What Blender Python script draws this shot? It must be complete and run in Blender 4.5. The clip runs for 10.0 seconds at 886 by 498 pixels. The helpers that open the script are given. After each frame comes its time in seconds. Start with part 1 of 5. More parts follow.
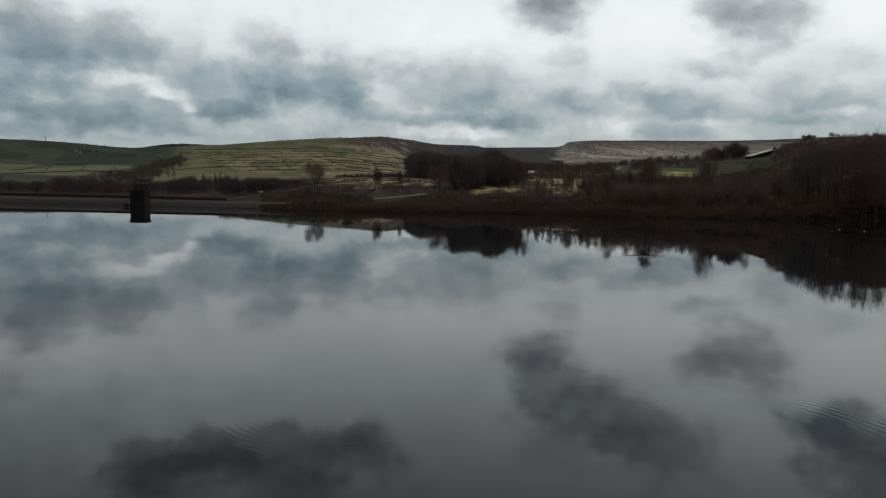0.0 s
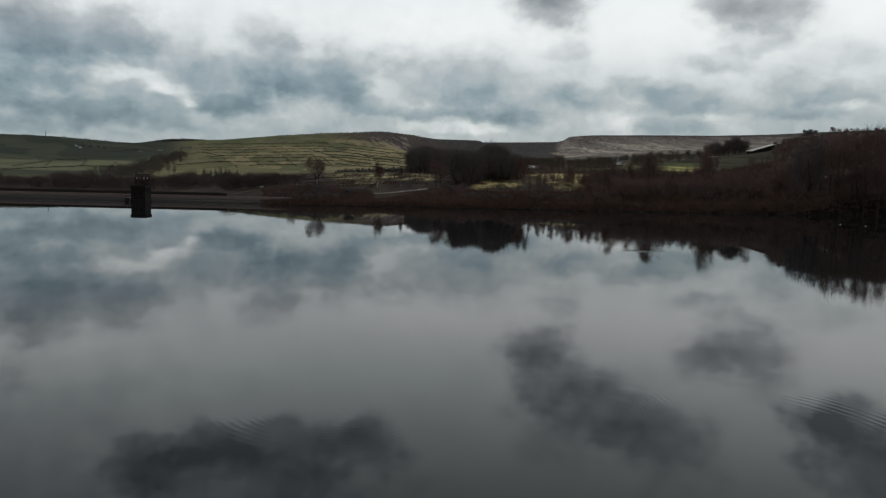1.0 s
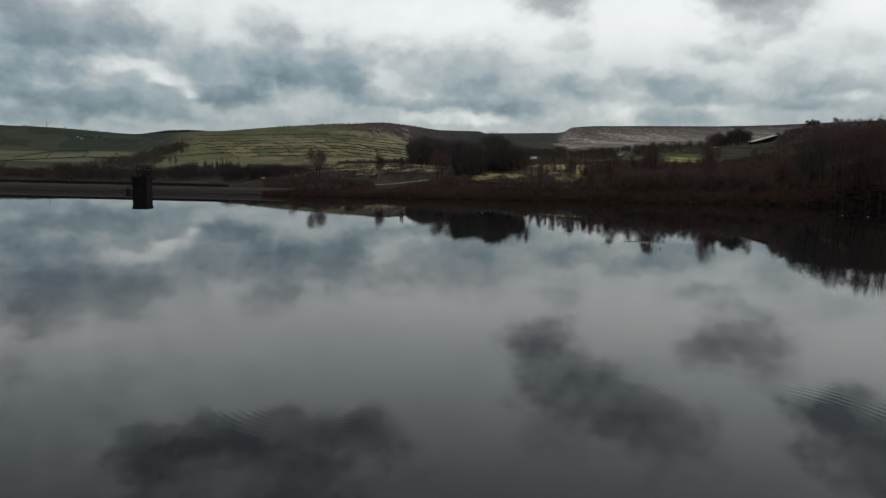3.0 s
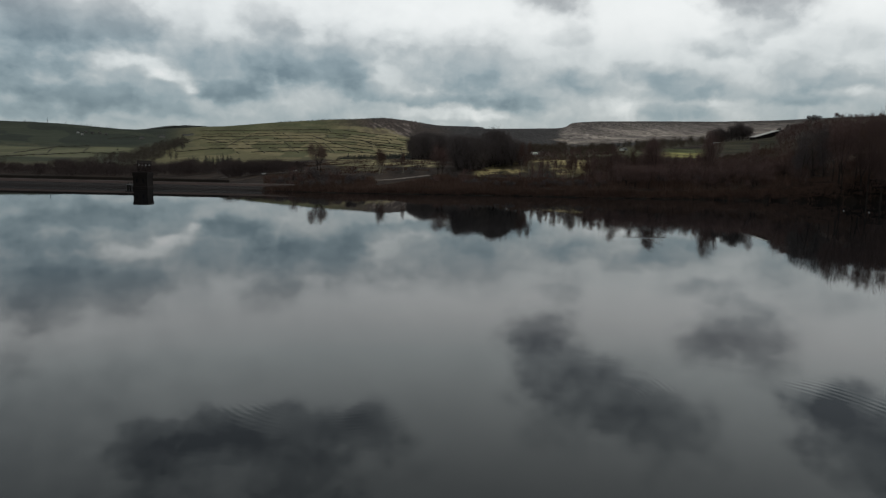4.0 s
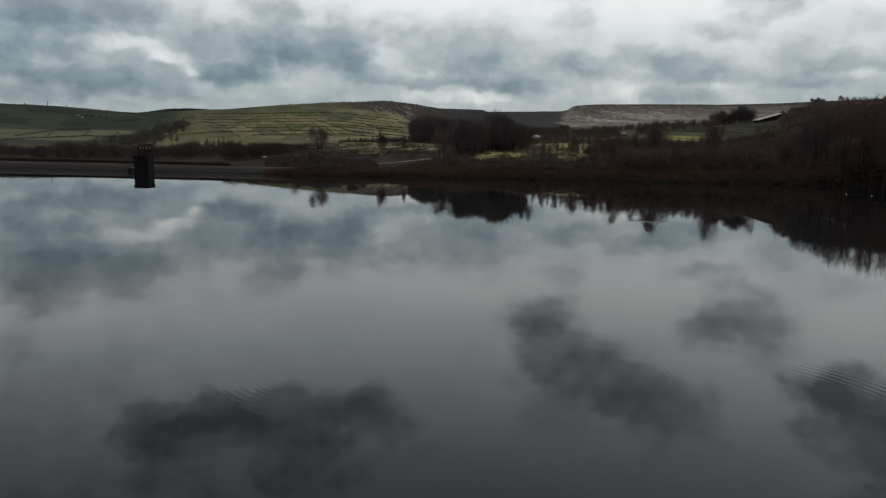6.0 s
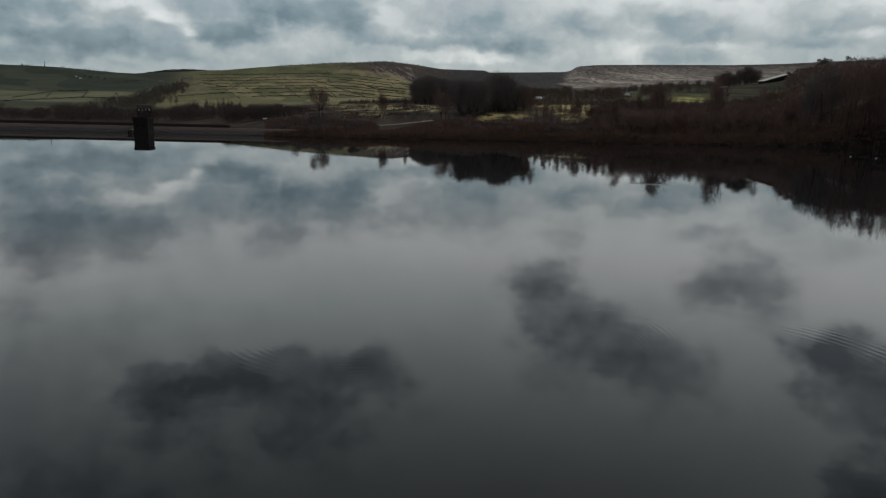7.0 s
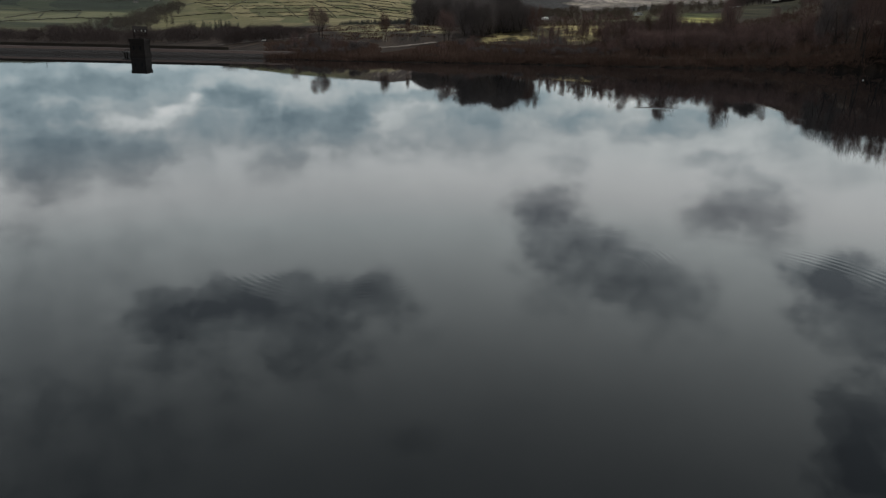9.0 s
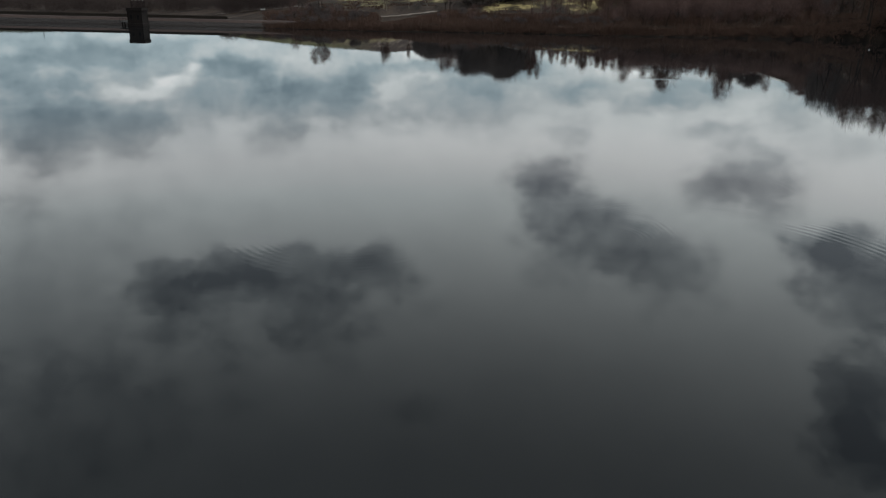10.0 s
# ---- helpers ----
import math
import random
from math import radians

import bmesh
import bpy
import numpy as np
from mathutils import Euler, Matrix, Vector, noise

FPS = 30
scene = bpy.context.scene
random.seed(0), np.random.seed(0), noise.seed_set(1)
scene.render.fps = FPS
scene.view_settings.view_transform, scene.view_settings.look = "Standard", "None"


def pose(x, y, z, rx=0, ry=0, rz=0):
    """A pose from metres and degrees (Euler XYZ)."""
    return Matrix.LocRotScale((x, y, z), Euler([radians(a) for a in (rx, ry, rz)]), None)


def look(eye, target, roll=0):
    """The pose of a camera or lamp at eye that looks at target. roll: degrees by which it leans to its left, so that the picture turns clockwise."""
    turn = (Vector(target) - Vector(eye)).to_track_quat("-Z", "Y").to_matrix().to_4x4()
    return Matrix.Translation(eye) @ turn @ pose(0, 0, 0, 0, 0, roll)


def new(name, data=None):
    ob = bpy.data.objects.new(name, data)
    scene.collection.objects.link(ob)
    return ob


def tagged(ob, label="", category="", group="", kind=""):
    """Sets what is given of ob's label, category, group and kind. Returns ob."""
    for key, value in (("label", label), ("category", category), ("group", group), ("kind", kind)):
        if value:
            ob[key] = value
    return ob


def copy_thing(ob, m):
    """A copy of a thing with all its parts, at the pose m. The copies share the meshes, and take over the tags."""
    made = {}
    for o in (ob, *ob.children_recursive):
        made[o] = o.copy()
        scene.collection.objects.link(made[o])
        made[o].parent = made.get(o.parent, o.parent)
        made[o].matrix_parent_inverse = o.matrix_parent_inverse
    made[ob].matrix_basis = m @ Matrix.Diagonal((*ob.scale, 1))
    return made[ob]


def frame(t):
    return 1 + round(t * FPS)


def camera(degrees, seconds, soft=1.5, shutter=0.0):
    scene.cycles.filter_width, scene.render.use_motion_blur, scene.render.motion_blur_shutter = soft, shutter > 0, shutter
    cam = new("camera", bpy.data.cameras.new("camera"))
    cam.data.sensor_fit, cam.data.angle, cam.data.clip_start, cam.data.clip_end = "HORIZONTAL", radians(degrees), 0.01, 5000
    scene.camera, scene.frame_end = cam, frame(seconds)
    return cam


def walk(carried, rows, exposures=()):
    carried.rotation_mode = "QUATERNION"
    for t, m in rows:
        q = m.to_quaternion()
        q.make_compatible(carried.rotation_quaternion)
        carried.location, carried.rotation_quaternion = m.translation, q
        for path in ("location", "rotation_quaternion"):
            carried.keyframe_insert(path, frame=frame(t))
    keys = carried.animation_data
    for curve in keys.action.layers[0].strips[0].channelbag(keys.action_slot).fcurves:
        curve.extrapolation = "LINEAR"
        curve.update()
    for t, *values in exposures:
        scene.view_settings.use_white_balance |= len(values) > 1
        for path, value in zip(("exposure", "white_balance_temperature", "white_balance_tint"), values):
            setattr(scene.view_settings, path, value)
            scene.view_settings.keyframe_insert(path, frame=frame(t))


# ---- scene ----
EYE_H = 11.0
# seconds, yaw, pitch, roll in degrees: the drone hovers and tilts its lens down
TURNS = (
    (0.0, 0.00, -5.35, 1.34), (0.5, 0.02, -5.56, 1.34), (1.0, 0.05, -5.76, 1.33), (1.5, 0.08, -5.95, 1.33),
    (2.0, 0.10, -6.14, 1.32), (2.5, 0.13, -6.31, 1.30), (4.0, 0.21, -6.85, 1.27), (4.5, 0.24, -7.03, 1.27),
    (5.0, 0.26, -7.22, 1.28), (5.5, 0.28, -7.54, 1.29), (5.7, 0.29, -7.77, 1.29),
    (6.0, 0.30, -8.20, 1.29), (6.8, 0.35, -10.63, 1.29), (7.0, 0.36, -11.25, 1.29), (7.5, 0.40, -12.79, 1.29),
    (8.0, 0.43, -14.30, 1.30), (8.5, 0.46, -15.79, 1.30), (9.0, 0.48, -17.30, 1.31), (9.5, 0.50, -18.74, 1.32),
    (10.0, 0.52, -19.60, 1.32),
)
cam = camera(64.58, 10.0, 1.3)
walk(cam, [(t, pose(0, 0, EYE_H, 90 + p, 0, yw) @ pose(0, 0, 0, 0, 0, r)) for t, yw, p, r in TURNS],
     exposures=((0.0, 0.0), (5.5, -0.03), (7.0, -0.05), (7.5, 0.04), (8.0, 0.19), (9.0, 0.46), (10.0, 0.68)))

# ---------------------------------------------------------------- world and sun
SUN_AZ, SUN_EL = 24.0, 58.0
world = bpy.data.worlds.new("overcast_sky")
scene.world = world
world.use_nodes = True
wn, wl = world.node_tree.nodes, world.node_tree.links
wn.clear()


def wmath(op, a, b=None, c=None):
    n = wn.new("ShaderNodeMath")
    n.operation = op
    for i, v in enumerate((a, b, c)):
        if v is None:
            continue
        if isinstance(v, (int, float)):
            n.inputs[i].default_value = v
        else:
            wl.new(v, n.inputs[i])
    return n.outputs[0]


def wvec(op, a, b=None, c=None):
    n = wn.new("ShaderNodeVectorMath")
    n.operation = op
    for i, v in enumerate((a, b, c)):
        if v is None:
            continue
        if isinstance(v, tuple):
            n.inputs[i].default_value = v
        else:
            wl.new(v, n.inputs[i])
    return n.outputs["Value" if op == "LENGTH" else "Vector"]


def wnoise(vec, scale, detail, rough):
    n = wn.new("ShaderNodeTexNoise")
    n.inputs["Scale"].default_value = scale
    n.inputs["Detail"].default_value = detail
    n.inputs["Roughness"].default_value = rough
    wl.new(vec, n.inputs["Vector"])
    return n


def wrange(v, a, b, lo, hi, smooth=True):
    n = wn.new("ShaderNodeMapRange")
    n.interpolation_type = "SMOOTHSTEP" if smooth else "LINEAR"
    for i, k in enumerate((a, b, lo, hi)):
        n.inputs[i + 1].default_value = k
    wl.new(v, n.inputs[0])
    return n.outputs[0]


# direction as bearing and height in degrees
tex = wn.new("ShaderNodeTexCoord")
sep = wn.new("ShaderNodeSeparateXYZ")
wl.new(tex.outputs["Generated"], sep.inputs[0])
bearing = wmath("MULTIPLY", wmath("ARCTAN2", sep.outputs[0], sep.outputs[1]), 57.2958)
height = wmath("MULTIPLY", wmath("ARCSINE", sep.outputs[2]), 57.2958)
comb = wn.new("ShaderNodeCombineXYZ")
wl.new(bearing, comb.inputs[0])
wl.new(height, comb.inputs[1])
sky_xy = comb.outputs[0]
stretched = wvec("MULTIPLY", sky_xy, (1.0, 1.45, 1.0))
# the cloud edges billow: coarse and fine warp
warp_a = wnoise(stretched, 0.16, 3.0, 0.55)
warp_b = wnoise(stretched, 0.55, 4.0, 0.48)
bent = wvec("MULTIPLY_ADD", wvec("SUBTRACT", warp_a.outputs["Color"], (0.5, 0.5, 0.5)), (1.2, 0.6, 0.0), sky_xy)
# higher cloud is nearer, and its shapes are broader
nearer = wvec("SCALE", wvec("SUBTRACT", wnoise(stretched, 0.10, 4.0, 0.55).outputs["Color"], (0.5, 0.5, 0.5)))
wl.new(wrange(height, 11.0, 22.0, 0.0, 1.0), nearer.node.inputs["Scale"])
bent = wvec("MULTIPLY_ADD", nearer, (3.6, 2.2, 0.0), bent)
bent = wvec("MULTIPLY_ADD", wvec("SUBTRACT", warp_b.outputs["Color"], (0.5, 0.5, 0.5)), (2.1, 1.5, 0.0), bent)

# cloud masses: bearing, height, half width, half height, density
WEST_CLOUDS = (
    (-27.9, 9.7, 5.4, 2.6, 0.60), (-31.1, 8.2, 3.9, 2.4, 0.40), (-24.5, 9.6, 1.9, 2.0, 0.16), (-30.1, 6.2, 3.1, 0.8, 0.2), (-27.3, 4.3, 3.9, 1.0, 0.52),
    (-31.5, 5.1, 2.3, 0.8, 0.32), (-30.2, 3.1, 2.7, 0.6, 0.2), (-22.3, 5.1, 2.3, 1.1, 0.16), (-21.7, 3.7, 3.5, 0.6, 0.16), (-17.2, 7.1, 3.5, 2.4, 0.36),
    (-17.2, 5.3, 2.8, 0.8, 0.26), (-20.0, 8.6, 2.4, 2.0, 0.18), (-14.5, 10.6, 2.6, 1.2, 0.3),
)
MIDDLE_CLOUDS = (
    (-10.4, 7.5, 4.3, 2.2, 0.4), (-10.4, 6.8, 3.6, 1.0, 0.26), (-7.3, 8.9, 3.3, 1.9, 0.3), (-13.8, 8.2, 2.6, 2.0, 0.2), (-6.8, 5.6, 2.8, 0.6, 0.25),
    (0.4, 7.9, 5.1, 2.2, 0.28), (-0.9, 5.1, 4.2, 0.5, 0.4), (2.7, 6.1, 3.8, 1.2, 0.22), (4.9, 8.4, 6.3, 2.2, 0.2), (5.9, 4.8, 3.2, 0.8, 0.36),
    (11.2, 6.7, 3.1, 1.0, 0.34), (7.7, 6.2, 3.2, 1.3, 0.2), (9.1, 10.2, 2.0, 0.7, 0.14),
)
EAST_CLOUDS = (
    (18.2, 6.1, 3.1, 1.1, 0.42), (15.1, 7.3, 2.6, 0.8, 0.22), (17.7, 4.4, 3.0, 0.6, 0.28), (20.5, 9.0, 2.3, 0.9, 0.3), (22.9, 10.6, 2.8, 1.0, 0.22),
    (25.8, 7.1, 3.0, 1.2, 0.28), (29.3, 6.7, 2.8, 1.0, 0.38), (26.2, 5.3, 2.6, 0.6, 0.34), (28.2, 8.9, 2.5, 1.3, 0.2), (22.1, 5.7, 2.4, 0.7, 0.2),
)
HIGH_EAST = (
    (8.1, 13.6, 3.0, 1.6, 0.30), (7.8, 13.9, 3.3, 2.5, 0.34), (9.4, 15.4, 3.0, 2.8, 0.26), (21.3, 13.3, 2.6, 1.9, 0.42), (24.6, 13.2, 2.9, 2.1, 0.44),
    (23.0, 12.5, 3.8, 1.2, 0.26), (12.2, 17.3, 3.8, 2.2, 0.34), (10.6, 19.9, 3.6, 2.6, 0.32), (18.2, 20.0, 4.7, 2.7, 0.39), (15.0, 18.9, 3.5, 2.4, 0.28),
    (30.9, 16.6, 3.5, 1.9, 0.62), (32.5, 18.6, 4.2, 3.3, 0.75), (29.5, 17.9, 1.8, 2.3, 0.35), (34.2, 26.9, 3.3, 4.3, 1.05), (36.1, 29.7, 2.5, 2.5, 0.7),
)
HIGH_WEST = (
    (-23.9, 21.7, 3.4, 1.8, 0.58), (-18.9, 20.9, 3.8, 1.8, 0.46), (-11.9, 21.2, 5.3, 1.9, 0.5), (-6.3, 21.6, 3.2, 2.3, 0.42), (-16.7, 22.4, 6.2, 1.5, 0.28),
    (-10.7, 26.4, 3.7, 2.8, 0.32), (-3.1, 32.4, 2.9, 1.2, 0.25),
)
# broad thin cover that joins the masses, and goes on beyond the sides of the view
OUTER_CLOUDS = ((8.8, 16.5, 3.0, 3.0, 0.26), (-14.8, 23.2, 10.8, 3.6, 0.31), (15.0, 18.0, 6.5, 3.2, 0.18), (-19.0, 7.5, 17.0, 5.2, 0.14), (19.0, 5.6, 17.0, 3.2, 0.06), (-25.0, 4.0, 13.0, 2.4, 0.13), (-40.0, 14.0, 6.0, 3.0, 0.5), (44.0, 10.0, 7.0, 3.0, 0.5), (-36.0, 21.0, 17.0, 8.0, 0.22), (-30.0, 30.0, 12.0, 5.0, 0.3))
# thin places where the light comes through
GAPS = (
    (-24.5, 7.0, 3.1, 0.6, 0.36), (-21.3, 6.2, 1.7, 0.5, 0.5), (-19.9, 5.4, 1.0, 0.5, 0.5), (-27.6, 6.7, 2.5, 0.5, 0.16), (-24.2, 3.6, 1.6, 0.7, 0.22),
    (-10.5, 9.3, 1.0, 0.6, 0.22), (-17.6, 4.0, 3.0, 0.6, 0.16), (-13.8, 4.6, 2.7, 0.5, 0.12), (2.3, 4.1, 4.7, 0.4, 0.32), (-2.7, 6.0, 1.9, 0.7, 0.1),
    (13.9, 4.7, 2.3, 0.8, 0.28), (20.1, 5.1, 2.5, 0.3, 0.2), (29.4, 5.7, 1.4, 0.4, 0.25),
)


# ragged outlines
rag_noise = wnoise(stretched, 0.24, 5.0, 0.5)
ragged = wmath("MULTIPLY_ADD", rag_noise.outputs["Fac"], 1.7, -0.85)


def cloud_field(masses, core, strength, undersides=False):
    """A sum of soft masses, greyer at their undersides."""
    field = None
    for caz, cel, cw, ch, cd in masses:
        rel = wvec("MULTIPLY_ADD", bent, (1 / cw, 1 / ch, 0.0), (-caz / cw, -cel / ch, 0.0))
        mass = wrange(wmath("ADD", wvec("LENGTH", rel), ragged), 1.45, core, 0.0, cd * strength)
        if undersides:
            cut = wn.new("ShaderNodeSeparateXYZ")
            wl.new(rel, cut.inputs[0])
            mass = wmath("MULTIPLY", mass, wrange(cut.outputs[1], -0.9, 0.8, 1.2, 0.72))
        field = mass if field is None else wmath("ADD", field, mass)
    return field


dense = wmath("ADD", cloud_field(WEST_CLOUDS + MIDDLE_CLOUDS + EAST_CLOUDS, 0.40, 0.76, True), cloud_field(HIGH_EAST + HIGH_WEST + OUTER_CLOUDS, 0.15, 0.88))
thin = cloud_field(GAPS, 0.2, 0.85)
# an even, thin sheet joins the masses and thickens towards the horizon
sheet = wmath("ADD", wrange(height, 12.0, 4.5, 0.03, 0.25), wrange(height, 7.0, 3.0, 0.0, 0.17))
loose = wnoise(stretched, 0.13, 4.0, 0.5)
puffs = wnoise(bent, 0.34, 3.0, 0.5)
fine = wnoise(bent, 1.0, 4.0, 0.5)
cover = wmath("ADD", dense, sheet)
cover = wmath("ADD", cover, wmath("MULTIPLY_ADD", loose.outputs["Fac"], 0.20, -0.10))
swell = wmath("ADD", wmath("MULTIPLY_ADD", puffs.outputs["Fac"], 0.60, -0.30), wmath("MULTIPLY_ADD", fine.outputs["Fac"], 0.20, -0.10))
grey = wmath("MULTIPLY_ADD", swell, wrange(cover, 0.0, 0.45, 0.12, 1.0), cover)
grey = wmath("SUBTRACT", grey, thin)
ramp = wn.new("ShaderNodeValToRGB")
ramp.color_ramp.elements[0].position, ramp.color_ramp.elements[0].color = 0.0, (0.79, 0.80, 0.79, 1)
ramp.color_ramp.elements[1].position, ramp.color_ramp.elements[1].color = 1.0, (0.150, 0.208, 0.240, 1)
for at_pos, at_col in ((0.12, (0.685, 0.715, 0.71, 1)), (0.36, (0.465, 0.505, 0.512, 1)), (0.68, (0.268, 0.336, 0.366, 1))):
    ramp.color_ramp.elements.new(at_pos).color = at_col
wl.new(grey, ramp.inputs[0])
# thicker, darker cover towards the zenith and behind
thick = wmath("MULTIPLY", wrange(height, 6.0, 12.0, 1.0, 1.17), wrange(height, 13.0, 38.0, 1.0, 0.32))
astern = wrange(wmath("ABSOLUTE", bearing), 55.0, 120.0, 1.0, 0.66)
# high cloud overhead: colder light between plainer greys
ramp_high = wn.new("ShaderNodeValToRGB")
ramp_high.color_ramp.elements[0].position, ramp_high.color_ramp.elements[0].color = 0.0, (0.785, 0.80, 0.788, 1)
ramp_high.color_ramp.elements[1].position, ramp_high.color_ramp.elements[1].color = 1.0, (0.175, 0.185, 0.195, 1)
ramp_high.color_ramp.elements.new(0.40).color = (0.415, 0.432, 0.435, 1)
wl.new(grey, ramp_high.inputs[0])
hue = wn.new("ShaderNodeMix")
hue.data_type = "RGBA"
wl.new(wrange(height, 7.0, 13.0, 0.0, 1.0), hue.inputs["Factor"])
wl.new(ramp.outputs[0], hue.inputs["A"])
wl.new(ramp_high.outputs[0], hue.inputs["B"])
# colder light in the west
cold = wn.new("ShaderNodeMix")
cold.data_type = "RGBA"
cold.inputs["A"].default_value, cold.inputs["B"].default_value = (0.985, 1.0, 1.01, 1), (0.995, 1.0, 1.0, 1)
wl.new(wrange(bearing, -24.0, 14.0, 0.0, 1.0), cold.inputs["Factor"])
# and overhead
cold_high = wn.new("ShaderNodeMix")
cold_high.data_type = "RGBA"
cold_high.inputs["A"].default_value, cold_high.inputs["B"].default_value = (1, 1, 1, 1), (0.95, 1.0, 1.0, 1)
wl.new(wrange(height, 12.0, 16.0, 0.0, 1.0), cold_high.inputs["Factor"])
tinted = wvec("MULTIPLY", wvec("MULTIPLY", hue.outputs["Result"], cold.outputs["Result"]), cold_high.outputs["Result"])
cloud = wvec("SCALE", tinted)
wl.new(wmath("MULTIPLY", thick, astern), cloud.node.inputs["Scale"])
sky = wn.new("ShaderNodeTexSky")
sky.sky_type = "NISHITA"
sky.sun_disc = False
sky.sun_elevation, sky.sun_rotation = radians(SUN_EL), radians(SUN_AZ)
clear = wvec("SCALE", sky.outputs[0])
clear.node.inputs["Scale"].default_value = 0.10
mix = wn.new("ShaderNodeMix")
mix.data_type = "RGBA"
mix.inputs["Factor"].default_value = 0.93
wl.new(clear, mix.inputs["A"])
wl.new(cloud, mix.inputs["B"])
bg = wn.new("ShaderNodeBackground")
bg.inputs["Strength"].default_value = 1.0
wl.new(mix.outputs["Result"], bg.inputs[0])
wout = wn.new("ShaderNodeOutputWorld")
wl.new(bg.outputs[0], wout.inputs[0])

sun = new("sun", bpy.data.lights.new("sun", "SUN"))
sun.data.energy, sun.data.angle, sun.data.color = 0.6, radians(20), (1.0, 0.95, 0.88)
sx, sy = math.sin(radians(SUN_AZ)), math.cos(radians(SUN_AZ))
sun.matrix_world = look((sx * 100, sy * 100, 100 * math.tan(radians(SUN_EL))), (0, 0, 0))

# ---------------------------------------------------------------- materials


def material(name, base, rough=0.9, var=0.35, scale=0.5, bump=0.0, second=None, coords="Object", metal=0.0, spec=0.3):
    """Base colour with two scales of variation and relief."""
    m = bpy.data.materials.new(name)
    m.use_nodes = True
    nt = m.node_tree
    b = nt.nodes["Principled BSDF"]
    b.inputs["Roughness"].default_value = rough
    b.inputs["Metallic"].default_value = metal
    b.inputs["Specular IOR Level"].default_value = spec
    tc = nt.nodes.new("ShaderNodeTexCoord")
    n1 = nt.nodes.new("ShaderNodeTexNoise")
    n1.inputs["Scale"].default_value = scale
    n1.inputs["Detail"].default_value = 6
    n2 = nt.nodes.new("ShaderNodeTexNoise")
    n2.inputs["Scale"].default_value = scale * 9
    n2.inputs["Detail"].default_value = 4
    for n in (n1, n2):
        nt.links.new(tc.outputs[coords], n.inputs["Vector"])
    info = nt.nodes.new("ShaderNodeObjectInfo")
    add = nt.nodes.new("ShaderNodeMath")
    add.operation = "ADD"
    nt.links.new(n1.outputs["Fac"], add.inputs[0])
    nt.links.new(n2.outputs["Fac"], add.inputs[1])
    add2 = nt.nodes.new("ShaderNodeMath")
    add2.operation = "MULTIPLY_ADD"
    add2.inputs[1].default_value = 0.5
    nt.links.new(info.outputs["Random"], add2.inputs[0])
    nt.links.new(add.outputs[0], add2.inputs[2])
    rng = nt.nodes.new("ShaderNodeMapRange")
    rng.inputs[1].default_value, rng.inputs[2].default_value = 0.75, 1.75
    nt.links.new(add2.outputs[0], rng.inputs[0])
    mx = nt.nodes.new("ShaderNodeMix")
    mx.data_type = "RGBA"
    other = second or tuple(c * (1 + var) for c in base)
    mx.inputs["A"].default_value = (*(c * (1 - var) for c in base), 1)
    mx.inputs["B"].default_value = (*other, 1)
    nt.links.new(rng.outputs[0], mx.inputs["Factor"])
    nt.links.new(mx.outputs["Result"], b.inputs["Base Color"])
    if bump:
        bp = nt.nodes.new("ShaderNodeBump")
        bp.inputs["Strength"].default_value = 0.6
        bp.inputs["Distance"].default_value = bump
        nt.links.new(add.outputs[0], bp.inputs["Height"])
        nt.links.new(bp.outputs[0], b.inputs["Normal"])
    return m


M_BARK = material("bark", (0.036, 0.027, 0.023), 0.95, 0.35, 1.5, 0.02)
M_TWIG = material("twigs", (0.155, 0.098, 0.088), 0.95, 0.35, 0.2)
M_TWIG_GREY = material("larch_twigs", (0.125, 0.103, 0.100), 0.95, 0.35, 0.2)
M_TWIG_RED = material("birch_twigs", (0.105, 0.060, 0.048), 0.95, 0.35, 0.2)
M_TWIG_OLIVE = material("thorn_twigs", (0.120, 0.090, 0.066), 0.95, 0.4, 0.06)
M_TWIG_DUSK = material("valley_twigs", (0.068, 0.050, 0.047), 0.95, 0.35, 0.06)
M_TWIG_DIM = material("clough_twigs", (0.115, 0.096, 0.078), 0.95, 0.3, 0.05)
M_BIRCH = material("birch_bark", (0.26, 0.23, 0.20), 0.8, 0.4, 2.0, 0.01)
M_NEEDLE = material("conifer_needles", (0.066, 0.066, 0.058), 0.9, 0.4, 0.3)
M_BRACKEN = material("dead_bracken", (0.098, 0.058, 0.044), 0.95, 0.5, 0.04)
M_STONE = material("dressed_stone", (0.034, 0.027, 0.022), 0.9, 0.4, 0.7, 0.03)
M_STONE_DARK = material("sooty_stone", (0.013, 0.009, 0.008), 0.9, 0.4, 0.7, 0.03)
M_PITCH = material("stone_pitching", (0.066, 0.045, 0.040), 0.9, 0.3, 0.12, 0.03)
M_STONE_WET = material("wet_stone", (0.015, 0.010, 0.009), 0.6, 0.35, 0.35, 0.05)
M_WALL = material("field_wall_stone", (0.045, 0.041, 0.030), 0.95, 0.4, 0.05)
M_SLATE = material("slate_roof", (0.05, 0.05, 0.052), 0.6, 0.3, 0.6, 0.01)
M_SHEET = material("pale_sheet_roof", (0.55, 0.54, 0.50), 0.5, 0.2, 0.3)
M_WHITE = material("white_render", (0.72, 0.71, 0.68), 0.8, 0.1, 0.5)
M_STONE_DIM = material("grey_gritstone", (0.11, 0.10, 0.09), 0.9, 0.3, 0.3)
M_STONE_PALE = material("pale_gritstone", (0.30, 0.28, 0.25), 0.9, 0.3, 0.3)
M_TRACK = material("gravel_track", (0.20, 0.165, 0.14), 0.95, 0.3, 0.2)
